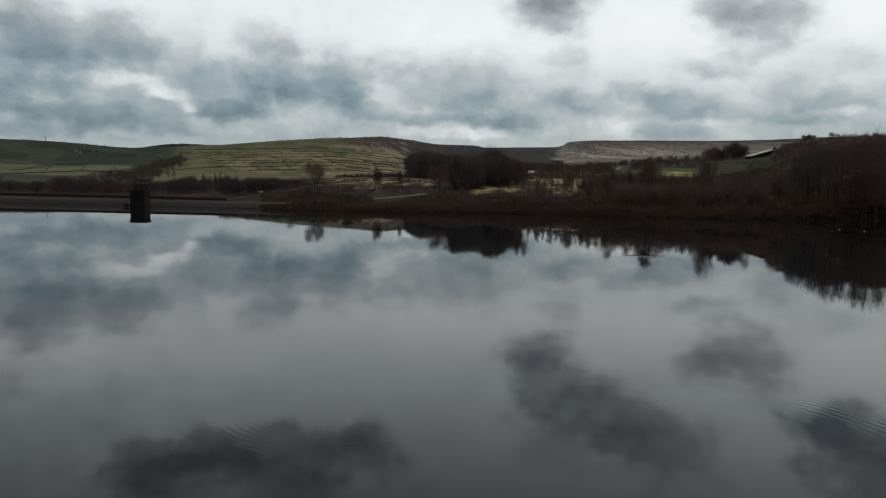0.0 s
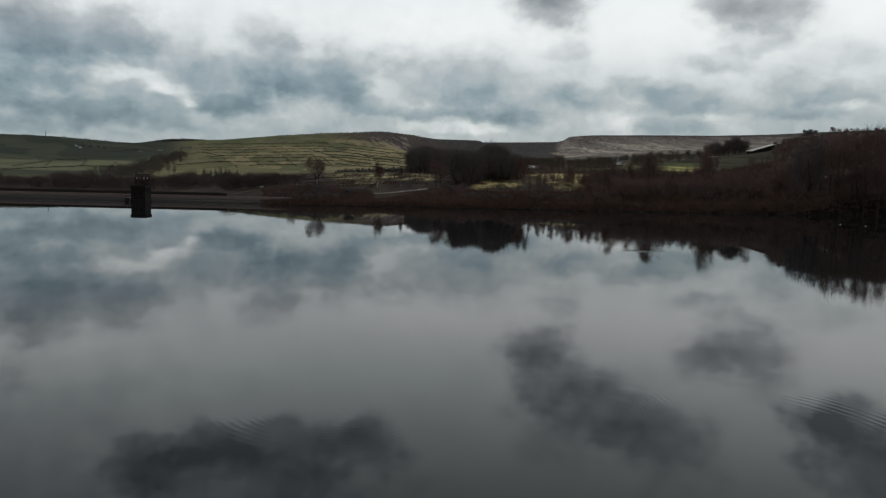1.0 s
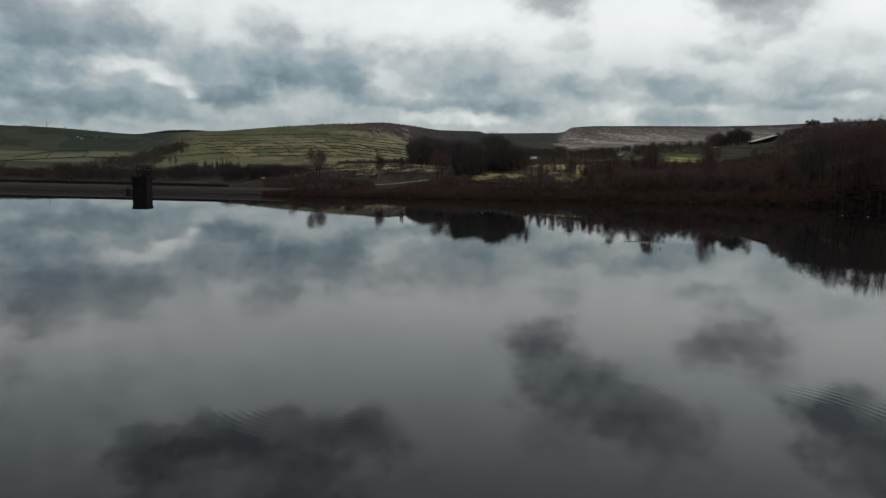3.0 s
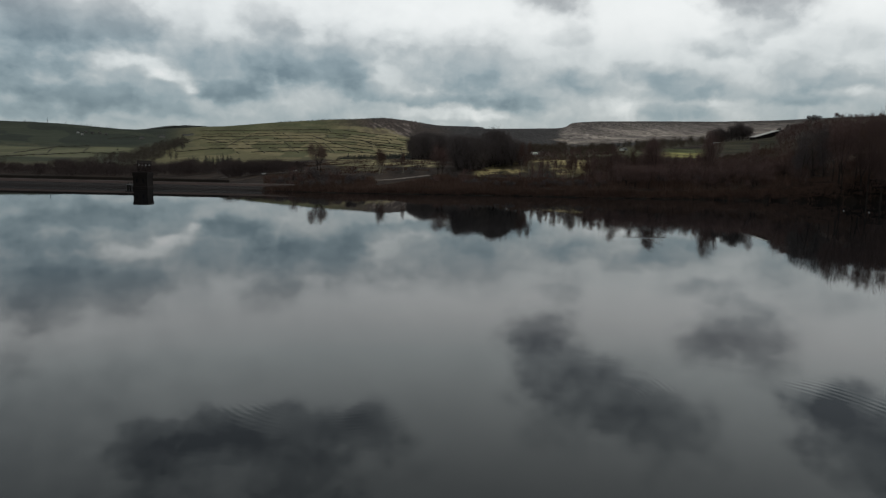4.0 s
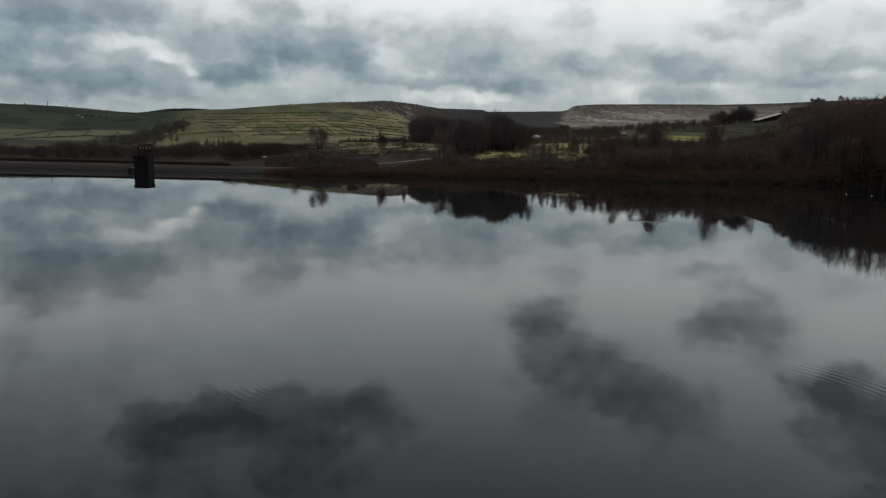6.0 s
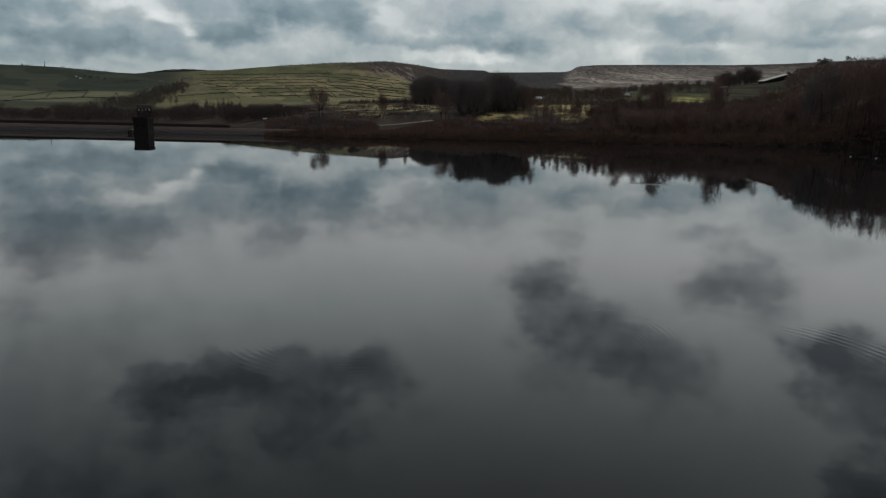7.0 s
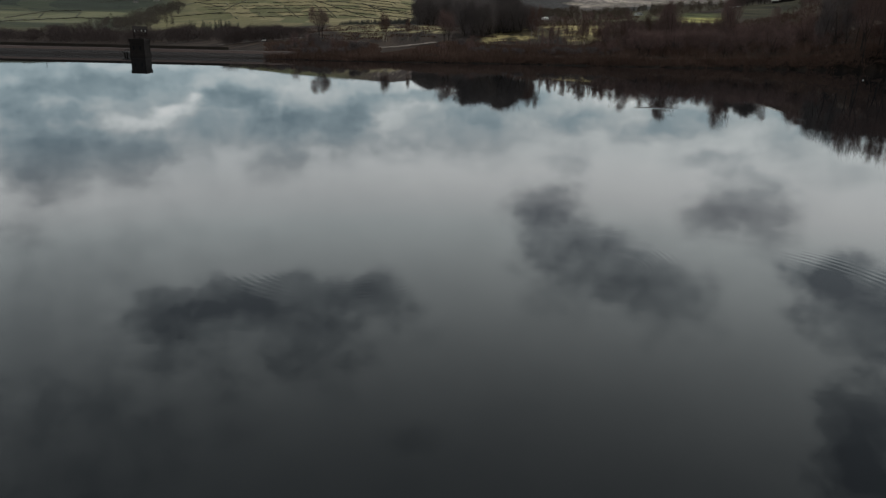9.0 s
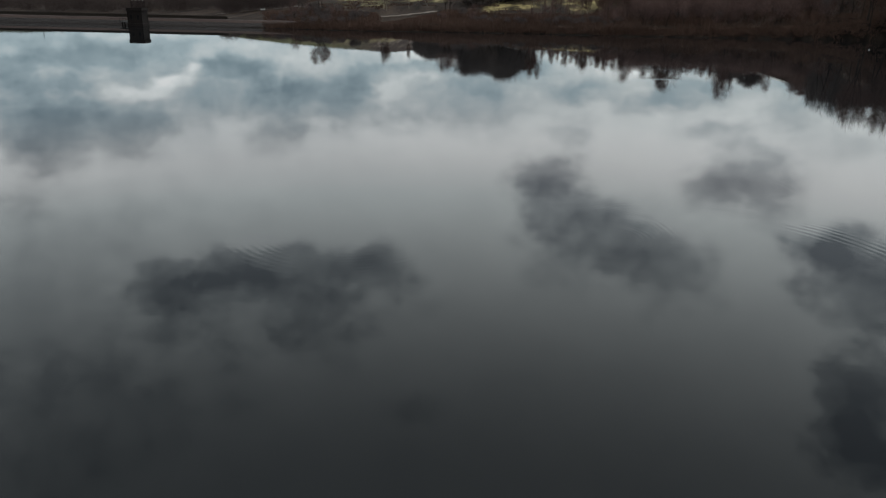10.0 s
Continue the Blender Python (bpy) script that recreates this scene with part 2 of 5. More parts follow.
M_PANE = material("dark_window_glass", (0.006, 0.006, 0.007), 0.5, 0.2, 2.0, spec=0.1)
M_IRON = material("painted_iron", (0.03, 0.03, 0.03), 0.5, 0.3, 2.0, metal=0.3)


def ground_material():
    m = bpy.data.materials.new("ground_cover")
    m.use_nodes = True
    nt = m.node_tree
    b = nt.nodes["Principled BSDF"]
    b.inputs["Roughness"].default_value = 1.0
    b.inputs["Specular IOR Level"].default_value = 0.1
    at = nt.nodes.new("ShaderNodeAttribute")
    at.attribute_name = "cover"
    tc = nt.nodes.new("ShaderNodeTexCoord")
    # gullies run down the slopes, so the mottle is drawn out away from the valley
    drawn = nt.nodes.new("ShaderNodeVectorMath")
    drawn.operation = "MULTIPLY"
    drawn.inputs[1].default_value = (1.0, 0.035, 1.2)
    nt.links.new(tc.outputs["Object"], drawn.inputs[0])
    fac = []
    for sc, det in ((0.012, 8), (0.11, 6), (0.9, 4)):
        n = nt.nodes.new("ShaderNodeTexNoise")
        n.inputs["Scale"].default_value = sc
        n.inputs["Detail"].default_value = det
        n.inputs["Roughness"].default_value = 0.65
        nt.links.new(drawn.outputs[0] if sc < 0.5 else tc.outputs["Object"], n.inputs["Vector"])
        fac.append(n.outputs["Fac"])
    # coarse tussock and heather mottle, stronger where the cover is rough
    rough_n = nt.nodes.new("ShaderNodeTexNoise")
    rough_n.inputs["Scale"].default_value = 0.15
    rough_n.inputs["Detail"].default_value = 5
    rough_n.inputs["Roughness"].default_value = 0.7
    nt.links.new(drawn.outputs[0], rough_n.inputs["Vector"])
    patch = nt.nodes.new("ShaderNodeMapRange")
    patch.inputs[1].default_value, patch.inputs[2].default_value = 0.40, 0.60
    patch.inputs[3].default_value, patch.inputs[4].default_value = 0.30, 1.85
    nt.links.new(rough_n.outputs["Fac"], patch.inputs[0])
    s = nt.nodes.new("ShaderNodeMath")
    s.operation = "ADD"
    nt.links.new(fac[0], s.inputs[0])
    nt.links.new(fac[1], s.inputs[1])
    r = nt.nodes.new("ShaderNodeMapRange")
    r.inputs[1].default_value, r.inputs[2].default_value = 0.65, 1.35
    r.inputs[3].default_value, r.inputs[4].default_value = 0.62, 1.38
    nt.links.new(s.outputs[0], r.inputs[0])
    blend = nt.nodes.new("ShaderNodeMix")
    blend.inputs["A"].default_value = 1.0
    nt.links.new(at.outputs["Alpha"], blend.inputs["Factor"])
    nt.links.new(patch.outputs[0], blend.inputs["B"])
    both = nt.nodes.new("ShaderNodeMath")
    both.operation = "MULTIPLY"
    nt.links.new(blend.outputs["Result"], both.inputs[0])
    nt.links.new(r.outputs[0], both.inputs[1])
    v = nt.nodes.new("ShaderNodeVectorMath")
    v.operation = "SCALE"
    nt.links.new(at.outputs["Color"], v.inputs[0])
    nt.links.new(both.outputs[0], v.inputs["Scale"])
    nt.links.new(v.outputs[0], b.inputs["Base Color"])
    bp = nt.nodes.new("ShaderNodeBump")
    bp.inputs["Distance"].default_value = 0.5
    bp.inputs["Strength"].default_value = 0.7
    nt.links.new(fac[2], bp.inputs["Height"])
    nt.links.new(bp.outputs[0], b.inputs["Normal"])
    return m


# rings still spreading on the calm water: centre x, y, inner and outer radius, wavelength, steepness, heading of the front
RINGS_AT = (
    (-5.0, 33.4, 3.0, 7.0, 0.36, 0.0050, -95), (7.6, 33.4, 1.2, 3.0, 0.30, 0.0100, 25), (7.2, 34.6, 3.2, 5.4, 0.34, 0.0080, 60),
    (11.6, 29.6, 7.6, 11.4, 0.55, 0.0085, 30), (14.0, 44.0, 6.0, 9.2, 0.55, 0.0050, 50), (8.6, 27.2, 0.3, 1.3, 0.26, 0.0050, 150),
)
# a straight wake far out: middle x, y, half length, half width, steepness
WAKE = (32.0, 113.0, 5.5, 1.3, 0.022)


def water_material():
    m = bpy.data.materials.new("lake_water")
    m.use_nodes = True
    nt = m.node_tree
    b = nt.nodes["Principled BSDF"]
    b.inputs["Base Color"].default_value = (0.0090, 0.0106, 0.0122, 1)
    b.inputs["Roughness"].default_value = 0.004
    b.inputs["IOR"].default_value = 1.333
    tc = nt.nodes.new("ShaderNodeTexCoord")

    def math_node(op, a, c):
        n = nt.nodes.new("ShaderNodeMath")
        n.operation = op
        for i, v in enumerate((a, c)):
            if isinstance(v, (int, float)):
                n.inputs[i].default_value = v
            else:
                nt.links.new(v, n.inputs[i])
        return n.outputs[0]

    def wave(kind, vector, scale, distortion):
        n = nt.nodes.new("ShaderNodeTexWave")
        n.wave_type = kind
        n.bands_direction = "Y"
        n.inputs["Scale"].default_value = scale
        n.inputs["Distortion"].default_value = distortion
        n.inputs["Detail"].default_value = 2.0
        n.inputs["Detail Scale"].default_value = 0.6
        nt.links.new(vector, n.inputs["Vector"])
        return n.outputs["Fac"]

    def turned(degrees):
        n = nt.nodes.new("ShaderNodeMapping")
        n.inputs["Rotation"].default_value = (0, 0, radians(degrees))
        nt.links.new(tc.outputs["Object"], n.inputs["Vector"])
        return n.outputs["Vector"]

    # breath of air: fine long-crested ripples in two trains, stronger in some reaches than in others
    calm = nt.nodes.new("ShaderNodeTexNoise")
    calm.inputs["Scale"].default_value = 0.05
    calm.inputs["Detail"].default_value = 3
    nt.links.new(tc.outputs["Object"], calm.inputs["Vector"])
    stir = nt.nodes.new("ShaderNodeMapRange")
    stir.inputs[1].default_value, stir.inputs[2].default_value = 0.38, 0.65
    stir.inputs[3].default_value, stir.inputs[4].default_value = 0.25, 1.0
    nt.links.new(calm.outputs["Fac"], stir.inputs[0])
    trains = math_node("ADD", wave("BANDS", turned(9), 0.55, 5.0), math_node("MULTIPLY", wave("BANDS", turned(-22), 0.9, 6.0), 0.4))
    relief = math_node("MULTIPLY", math_node("MULTIPLY", trains, stir.outputs[0]), 0.00013)
    swell = nt.nodes.new("ShaderNodeTexNoise")
    swell.inputs["Scale"].default_value = 0.5
    swell.inputs["Detail"].default_value = 2
    nt.links.new(tc.outputs["Object"], swell.inputs["Vector"])
    relief = math_node("ADD", relief, math_node("MULTIPLY", swell.outputs["Fac"], 0.0003))
    # uneven front of each ring
    ragged = nt.nodes.new("ShaderNodeTexNoise")
    ragged.inputs["Scale"].default_value = 0.45
    ragged.inputs["Detail"].default_value = 2
    nt.links.new(tc.outputs["Object"], ragged.inputs["Vector"])
    uneven = math_node("MULTIPLY", ragged.outputs["Fac"], 0.4)
    for px, py, inner, outer, span, steep, heading in RINGS_AT:
        sh = nt.nodes.new("ShaderNodeVectorMath")
        sh.operation = "ADD"
        sh.inputs[1].default_value = (-px, -py, 0)
        nt.links.new(tc.outputs["Object"], sh.inputs[0])
        ln = nt.nodes.new("ShaderNodeVectorMath")
        ln.operation = "LENGTH"
        nt.links.new(sh.outputs[0], ln.inputs[0])
        crest = math_node("SINE", math_node("MULTIPLY", math_node("ADD", ln.outputs["Value"], uneven), 6.2832 / span), 0.0)
        middle = (inner + outer) / 2
        off = math_node("ABSOLUTE", math_node("SUBTRACT", ln.outputs["Value"], middle), 0.0)
        mr = nt.nodes.new("ShaderNodeMapRange")
        mr.interpolation_type = "SMOOTHSTEP"
        mr.inputs[1].default_value, mr.inputs[2].default_value = (outer - inner) / 2, 0.0
        nt.links.new(off, mr.inputs[0])
        patch = nt.nodes.new("ShaderNodeMapRange")
        patch.inputs[1].default_value, patch.inputs[2].default_value = 0.32, 0.5
        nt.links.new(ragged.outputs["Fac"], patch.inputs[0])
        ahead = nt.nodes.new("ShaderNodeVectorMath")
        ahead.operation = "DOT_PRODUCT"
        ahead.inputs[1].default_value = (math.cos(radians(heading)), math.sin(radians(heading)), 0)
        nt.links.new(sh.outputs[0], ahead.inputs[0])
        front = nt.nodes.new("ShaderNodeMapRange")
        front.interpolation_type = "SMOOTHSTEP"
        front.inputs[1].default_value, front.inputs[2].default_value = inner * 0.25, outer * 0.6
        nt.links.new(ahead.outputs["Value"], front.inputs[0])
        window = math_node("MULTIPLY", math_node("MULTIPLY", mr.outputs[0], patch.outputs[0]), front.outputs[0])
        relief = math_node("ADD", relief, math_node("MULTIPLY", math_node("MULTIPLY", crest, window), steep * span / 6.2832))
    wx, wy, half_long, half_wide, steep = WAKE
    rel = nt.nodes.new("ShaderNodeVectorMath")
    rel.operation = "ADD"
    rel.inputs[1].default_value = (-wx, -wy, 0)
    nt.links.new(tc.outputs["Object"], rel.inputs[0])
    cut = nt.nodes.new("ShaderNodeSeparateXYZ")
    nt.links.new(rel.outputs[0], cut.inputs[0])
    fade = []
    for side, half in ((0, half_long), (1, half_wide)):
        mr = nt.nodes.new("ShaderNodeMapRange")
        mr.interpolation_type = "SMOOTHSTEP"
        mr.inputs[1].default_value, mr.inputs[2].default_value = half, 0.0
        nt.links.new(math_node("ABSOLUTE", cut.outputs[side], 0.0), mr.inputs[0])
        fade.append(mr.outputs[0])
    relief = math_node("ADD", relief, math_node("MULTIPLY", math_node("MULTIPLY", fade[0], fade[1]), steep * half_wide / 1.5))
    bp = nt.nodes.new("ShaderNodeBump")
    bp.inputs["Strength"].default_value = 1.0
    bp.inputs["Distance"].default_value = 1.0
    nt.links.new(relief, bp.inputs["Height"])
    nt.links.new(bp.outputs[0], b.inputs["Normal"])
    return m


M_GROUND, M_WATER = ground_material(), water_material()

# ---------------------------------------------------------------- land form
# shoreline: distance ahead of the hovering point, by sideways place
SHORE_X = (-400, -160, -72, -40, 22, 63, 108, 153, 220, 320)
SHORE_Y = (262, 262, 261, 255, 264, 263, 271, 275, 290, 330)


def shore_r(az):
    """Distance of the shore by bearing in degrees."""
    az = np.asarray(az, float)
    a = np.radians(np.clip(az, -48, 48))
    r = np.full(az.shape, 262.0) / np.cos(a)
    for _ in range(4):
        r = np.interp(r * np.sin(a), SHORE_X, SHORE_Y) / np.cos(a)
    back = np.clip((np.abs(az) - 48) / 60, 0, 1)
    return r * (1 - back) + 260 * back


# ridges: heights above level sight, in degrees, by bearing (columns) and distance (rows)
RINGS = (320, 420, 600, 1000, 1700, 2600, 3300, 4000, 4800)
BEARINGS = (-60, -34, -29, -25, -22, -19, -14, -10, -5, -3, -1)
WEST = (
    (-1.7, -1.7, -1.8, -1.8, -1.8, -1.8, -1.5, -1.25, -1.2, -1.1, -1.05),
    (-1.4, -1.6, -1.65, -1.65, -1.6, -1.5, -0.9, -0.25, -0.1, 0.0, 0.05),
    (-0.8, -1.2, -1.25, -1.25, -1.15, -1.0, -0.5, 0.1, 0.28, 0.34, 0.36),
    (0.0, -0.6, -0.7, -0.65, -0.5, -0.4, -0.1, 0.25, 0.42, 0.48, 0.52),
    (0.8, 0.2, 0.1, 0.1, 0.25, 0.3, 0.45, 0.6, 0.7, 0.8, 0.9),
    (1.8, 1.6, 1.45, 1.25, 1.3, 1.45, 1.85, 2.15, 2.3, 2.1, 1.9),
    (2.4, 2.33, 2.34, 2.10, 2.05, 2.40, 2.98, 3.33, 3.63, 3.42, 3.15),
    (2.2, 2.0, 2.0, 1.95, 2.28, 2.50, 2.7, 2.9, 3.1, 3.1, 3.0),
    (2.0, 1.7, 1.7, 1.7, 1.9, 2.1, 2.3, 2.5, 2.7, 2.8, 2.8),
)
BEARINGS_E = (0, 2.7, 3.5, 6, 8.9, 9.7, 12, 17, 21, 24.5, 25.3, 26.2, 28, 32, 60)
EAST_NEAR = (
    (-1.05, -1.0, -1.0, -1.0, -1.0, -1.0, -0.95, -0.85, -0.75, -0.7, -0.68, -0.65, -0.6, -0.55, -0.5),
    (0.05, 0.12, 0.2, 0.48, 0.55, 0.55, 0.58, 0.75, 1.0, 1.6, 1.9, 2.2, 2.6, 3.0, 3.0),
    (0.38, 0.45, 0.55, 0.82, 0.95, 1.0, 1.12, 1.6, 2.1, 2.5, 3.1, 3.55, 3.85, 4.02, 4.2),
    (0.55, 0.7, 0.75, 1.0, 1.25, 1.3, 1.55, 2.0, 2.3, 2.5, 3.0, 3.5, 3.7, 3.8, 3.9),
    (0.9, 1.0, 1.0, 1.2, 1.5, 1.6, 1.9, 2.2, 2.4, 2.5, 2.7, 2.8, 3.0, 3.2, 3.2),
)
EAST_FAR = (
    (1.9, 1.9, 1.8, 1.7, 1.9, 2.1, 2.3, 2.6, 2.8, 2.9, 2.9, 2.9, 2.9, 2.9, 2.9),
    (3.12, 3.12, 2.60, 2.2, 2.4, 2.7, 3.0, 3.2, 3.3, 3.3, 3.27, 3.25, 3.2, 3.2, 3.0),
    (3.0, 3.0, 2.8, 2.7, 2.8, 3.53, 3.66, 3.69, 3.67, 3.74, 3.77, 3.82, 3.9, 4.0, 4.0),
    (2.9, 2.95, 2.96, 3.02, 3.08, 3.3, 3.4, 3.4, 3.4, 3.4, 3.37, 3.35, 3.3, 3.2, 3.0),
)
KNOT_AZ = np.array((-180, *BEARINGS, *BEARINGS_E, 180), float)
KNOT_EL = np.array([(2.0, *w, *e, 2.0) for w, e in zip(WEST, EAST_NEAR + EAST_FAR)])

# the same ridges with their corners worn round
FINE_AZ = np.arange(-180, 180.05, 0.1)
WORN = np.convolve(np.ones(5), np.ones(6)) / 30.0
FINE_EL = []
for ridge_row in KNOT_EL:
    sharp = np.interp(FINE_AZ, KNOT_AZ, ridge_row)
    FINE_EL.append(np.convolve(np.pad(sharp, 5, mode="edge"), WORN, "same")[5:-5])
FINE_EL = np.array(FINE_EL)


def bearing_of(x, y):
    return np.degrees(np.arctan2(x, y))


def land_z(x, y, rough=True):
    """Height of the land, for arrays of places."""
    x, y = np.atleast_1d(np.asarray(x, float)), np.atleast_1d(np.asarray(y, float))
    r, az = np.hypot(x, y), bearing_of(x, y)
    rs = shore_r(az)
    rings = np.array([np.interp(az, FINE_AZ, row) for row in FINE_EL])
    el = rings[0].copy()
    lr = np.log(np.maximum(r, 1))
    for k in range(len(RINGS) - 1):
        a, c = math.log(RINGS[k]), math.log(RINGS[k + 1])
        f = np.clip((lr - a) / (c - a), 0, 1)
        f = f * f * (3 - 2 * f) * 0.5 + f * 0.5
        el = np.where(lr > a, rings[k] * (1 - f) + rings[k + 1] * f, el)
    z = EYE_H + r * np.tan(np.radians(el))
    # bank between the water's edge and the first ring
    first = EYE_H + RINGS[0] * np.tan(np.radians(rings[0]))
    f = np.clip((r - rs) / np.maximum(RINGS[0] - rs, 4), 0, 1)
    near = first * np.sqrt(f + 1e-9)
    z = np.where(r < np.maximum(RINGS[0], rs + 4), near, z)
    z = np.where(r < rs, -np.clip((rs - r) * 0.12, 0, 5), z)
    if rough:
        bump = np.array([noise.fractal(Vector((px / 90, py / 90 if d < 1300 else py / 900 + 3, 0.3)), 0.8, 2.1, 4) for px, py, d in zip(x, y, r)])
        z = z + bump * np.clip((r - rs) / 60, 0, 1) * np.where(r < 1300, np.clip(r / 900, 0.25, 1.3), 0.9)
    return z


def ground_at(x, y):
    return float(land_z(x, y)[0])


def smooth(v, a, b):
    f = np.clip((v - a) / (b - a), 0, 1)
    return f * f * (3 - 2 * f)


def zone(az, el, a0, a1, e0, e1, fa=0.5, fe=0.1):
    return smooth(az, a0 - fa, a0 + fa) * (1 - smooth(az, a1 - fa, a1 + fa)) * smooth(el, e0 - fe, e0 + fe) * (1 - smooth(el, e1 - fe, e1 + fe))


def build_ground():
    azs = np.concatenate((np.arange(-180, -38, 3.0), np.arange(-38, 38, 0.1), np.arange(38, 180, 3.0)))
    rads = np.concatenate(((0.5,), np.arange(60, 240, 60), np.arange(240, 600, 4.0), np.geomspace(600, 1000, 50)[:-1], np.geomspace(1000, 1700, 26)[:-1], np.geomspace(1700, 4900, 110)))
    na, nr = len(azs), len(rads)
    AZ, R = np.meshgrid(azs, rads)
    X, Y = R * np.sin(np.radians(AZ)), R * np.cos(np.radians(AZ))
    Z = land_z(X.ravel(), Y.ravel()).reshape(X.shape)
    co = np.stack((X, Y, Z), -1).reshape(-1, 3)
    i, j = np.meshgrid(np.arange(nr - 1), np.arange(na), indexing="ij")
    a, b = i * na + j, i * na + (j + 1) % na
    faces = np.stack((a, b, b + na, a + na), -1).reshape(-1, 4)
    me = bpy.data.meshes.new("ground")
    me.from_pydata(co.tolist(), [], faces.tolist())
    # plant cover as base colours
    az, r = AZ.ravel(), R.ravel()
    el = np.degrees(np.arctan2(co[:, 2] - EYE_H, r))
    n1 = np.array([noise.fractal(Vector((p[0] / 60, p[1] / (60 if d < 1300 else 1100), 1.7)), 0.7, 2.1, 4) for p, d in zip(co, r)])
    n2 = np.array([noise.fractal(Vector((p[0] / 300, p[1] / 2500, 5.1)), 0.8, 2.0, 4) for p in co])
    col = np.tile(np.array((0.032, 0.022, 0.017)), (len(co), 1))

    def lay(weight, colour):
        w = np.clip(weight, 0, 1)[:, None]
        col[:] = col * (1 - w) + np.array(colour) * w

    far = smooth(r, 900, 1300)
    edge = az + 2.36 * np.clip(el + 0.12 * n1 - 1.9, 0, 2)
    west = 1 - smooth(edge, -2.9, -2.3)
    mottle = np.full(len(co), 0.75)

    def rough_ground(weight, amount):
        w = np.clip(weight, 0, 1)
        mottle[:] = mottle * (1 - w) + amount * w

    # pasture on the western hills, each field with its own tint
    lay(far * west, (0.158, 0.143, 0.072))
    # darker towards the western end
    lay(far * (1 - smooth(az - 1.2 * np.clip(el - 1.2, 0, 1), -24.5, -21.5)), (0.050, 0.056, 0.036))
    rough_ground(far * west, 0.12)
    cell_a = np.floor((az + 0.35 * np.sin(el * 7)) / 1.9)
    cell_e = np.floor((el + 0.03 * az + 0.05 * np.sin(az * 1.3 + cell_a)) / 0.24)
    tint = np.modf(np.abs(np.sin(cell_a * 12.9898 + cell_e * 78.233) * 43758.5453))[0]
    lay(far * west * smooth(az, -19, -12) * smooth(n2, -0.6, 0.3) * 0.8, (0.245, 0.205, 0.110))
    lay(far * west * (tint > 0.62) * (0.12 + 0.53 * smooth(az, -21, -15)), (0.270, 0.228, 0.125))
    lay(far * west * (tint < 0.30) * (0.12 + 0.53 * smooth(az, -21, -15)), (0.088, 0.096, 0.044))
    # much darker green over the upper western slope, with soft edges
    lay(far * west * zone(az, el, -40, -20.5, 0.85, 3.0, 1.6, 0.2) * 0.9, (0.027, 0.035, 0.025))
    lay(far * west * zone(az, el, -40, -20, 0.75, 2.2, 2, 0.2) * (tint > 0.7) * 0.30, (0.085, 0.098, 0.056))
    lay(far * west * zone(az, el, -19, -9, 2.25, 3.4, 1.5, 0.15) * 0.7, (0.085, 0.094, 0.044))
    lay(zone(az, el, -40, -26.5, -0.05, 0.62, 1.0, 0.06) * far, (0.140, 0.140, 0.082))
    lay(zone(az, el, -27.0, -24.0, 0.32, 0.74, 0.4, 0.05) * far, (0.150, 0.150, 0.084))
    # dark moor cap over the walled fields and broken ground at its end
    cap = smooth(az, -11, -5.5) * smooth(el + n1 * 0.10 + 0.10 * smooth(az, -8, -3), 2.80, 3.0) * far
    lay(cap * west, (0.060, 0.044, 0.038))
    rough_ground(cap, 0.6)
    crag = far * zone(az, el, -7, 0.5, 2.35, 3.3, 0.6, 0.08)
    scree = np.array([noise.fractal(Vector(((e + 0.57 * a) * 4.2, (a - 0.57 * e) * 0.8, 4.4)), 0.7, 2.0, 3) for a, e in zip(az, el)])
    lay(crag * zone(az, el, -6.8, -1.6, 2.35, 3.3, 0.5, 0.1) * smooth(-scree, 0.0, 0.3) * 0.6, (0.070, 0.048, 0.044))
    # far moors
    east = far * smooth(edge, -2.9, -2.3)
    lay(east, (0.045, 0.041, 0.041))
    rough_ground(east, 0.7)
    lay(far * smooth(edge, -2.9, -2.3) * (1 - smooth(az, -1.5, 1.0)) * smooth(el, 2.0, 2.4), (0.066, 0.050, 0.044))
    lay(far * zone(az, el, -6.4, -3.0, 2.3, 3.2, 0.4, 0.1) * smooth(scree, 0.12, 0.32) * 0.75, (0.27, 0.22, 0.195))
    lay(east * zone(az, el, -2, 8.8, 2.9, 3.3, 0.5, 0.1) * 0.6, (0.048, 0.044, 0.044))
    moor = far * smooth(az, 8.6, 9.6) * smooth(r, 1400, 2400)
    lay(moor, (0.200, 0.170, 0.152))
    rough_ground(moor, 1.0)
    lay(moor * smooth(n1 + 0.3 * n2, 0.0, 0.25) * 0.6, (0.080, 0.064, 0.057))
    lay(moor * smooth(el, 2.75, 3.3) * 0.45, (0.085, 0.072, 0.068))
    lay(moor * smooth(n1 - 0.4 * n2, 0.05, 0.25) * (1 - smooth(el, 2.9, 3.4)) * 0.85, (0.34, 0.29, 0.25))
    lay(moor * smooth(el, 3.48, 3.62) * 0.85, (0.058, 0.050, 0.047))
    lay(far * zone(az, el, 8.6, 12.5, 1.9, 2.25, 0.8, 0.06) * smooth(n1, -0.1, 0.2), (0.30, 0.25, 0.20))
    # rough pale grass and rushes above the shore
    n3 = np.array([noise.fractal(Vector((p[0] / 20, p[1] / 13, 3.3)), 0.6, 2.1, 4) if q else 0.0 for p, q in zip(co, r < 1000)])
    near = 1 - far
    low, top = np.interp(az, (2.0, 8.0, 9.0, 12.5), (-1.0, -0.2, -0.75, -0.7)), np.interp(az, (2.0, 4.3, 9.8, 12.5), (-0.6, 0.3, 0.72, 0.5))
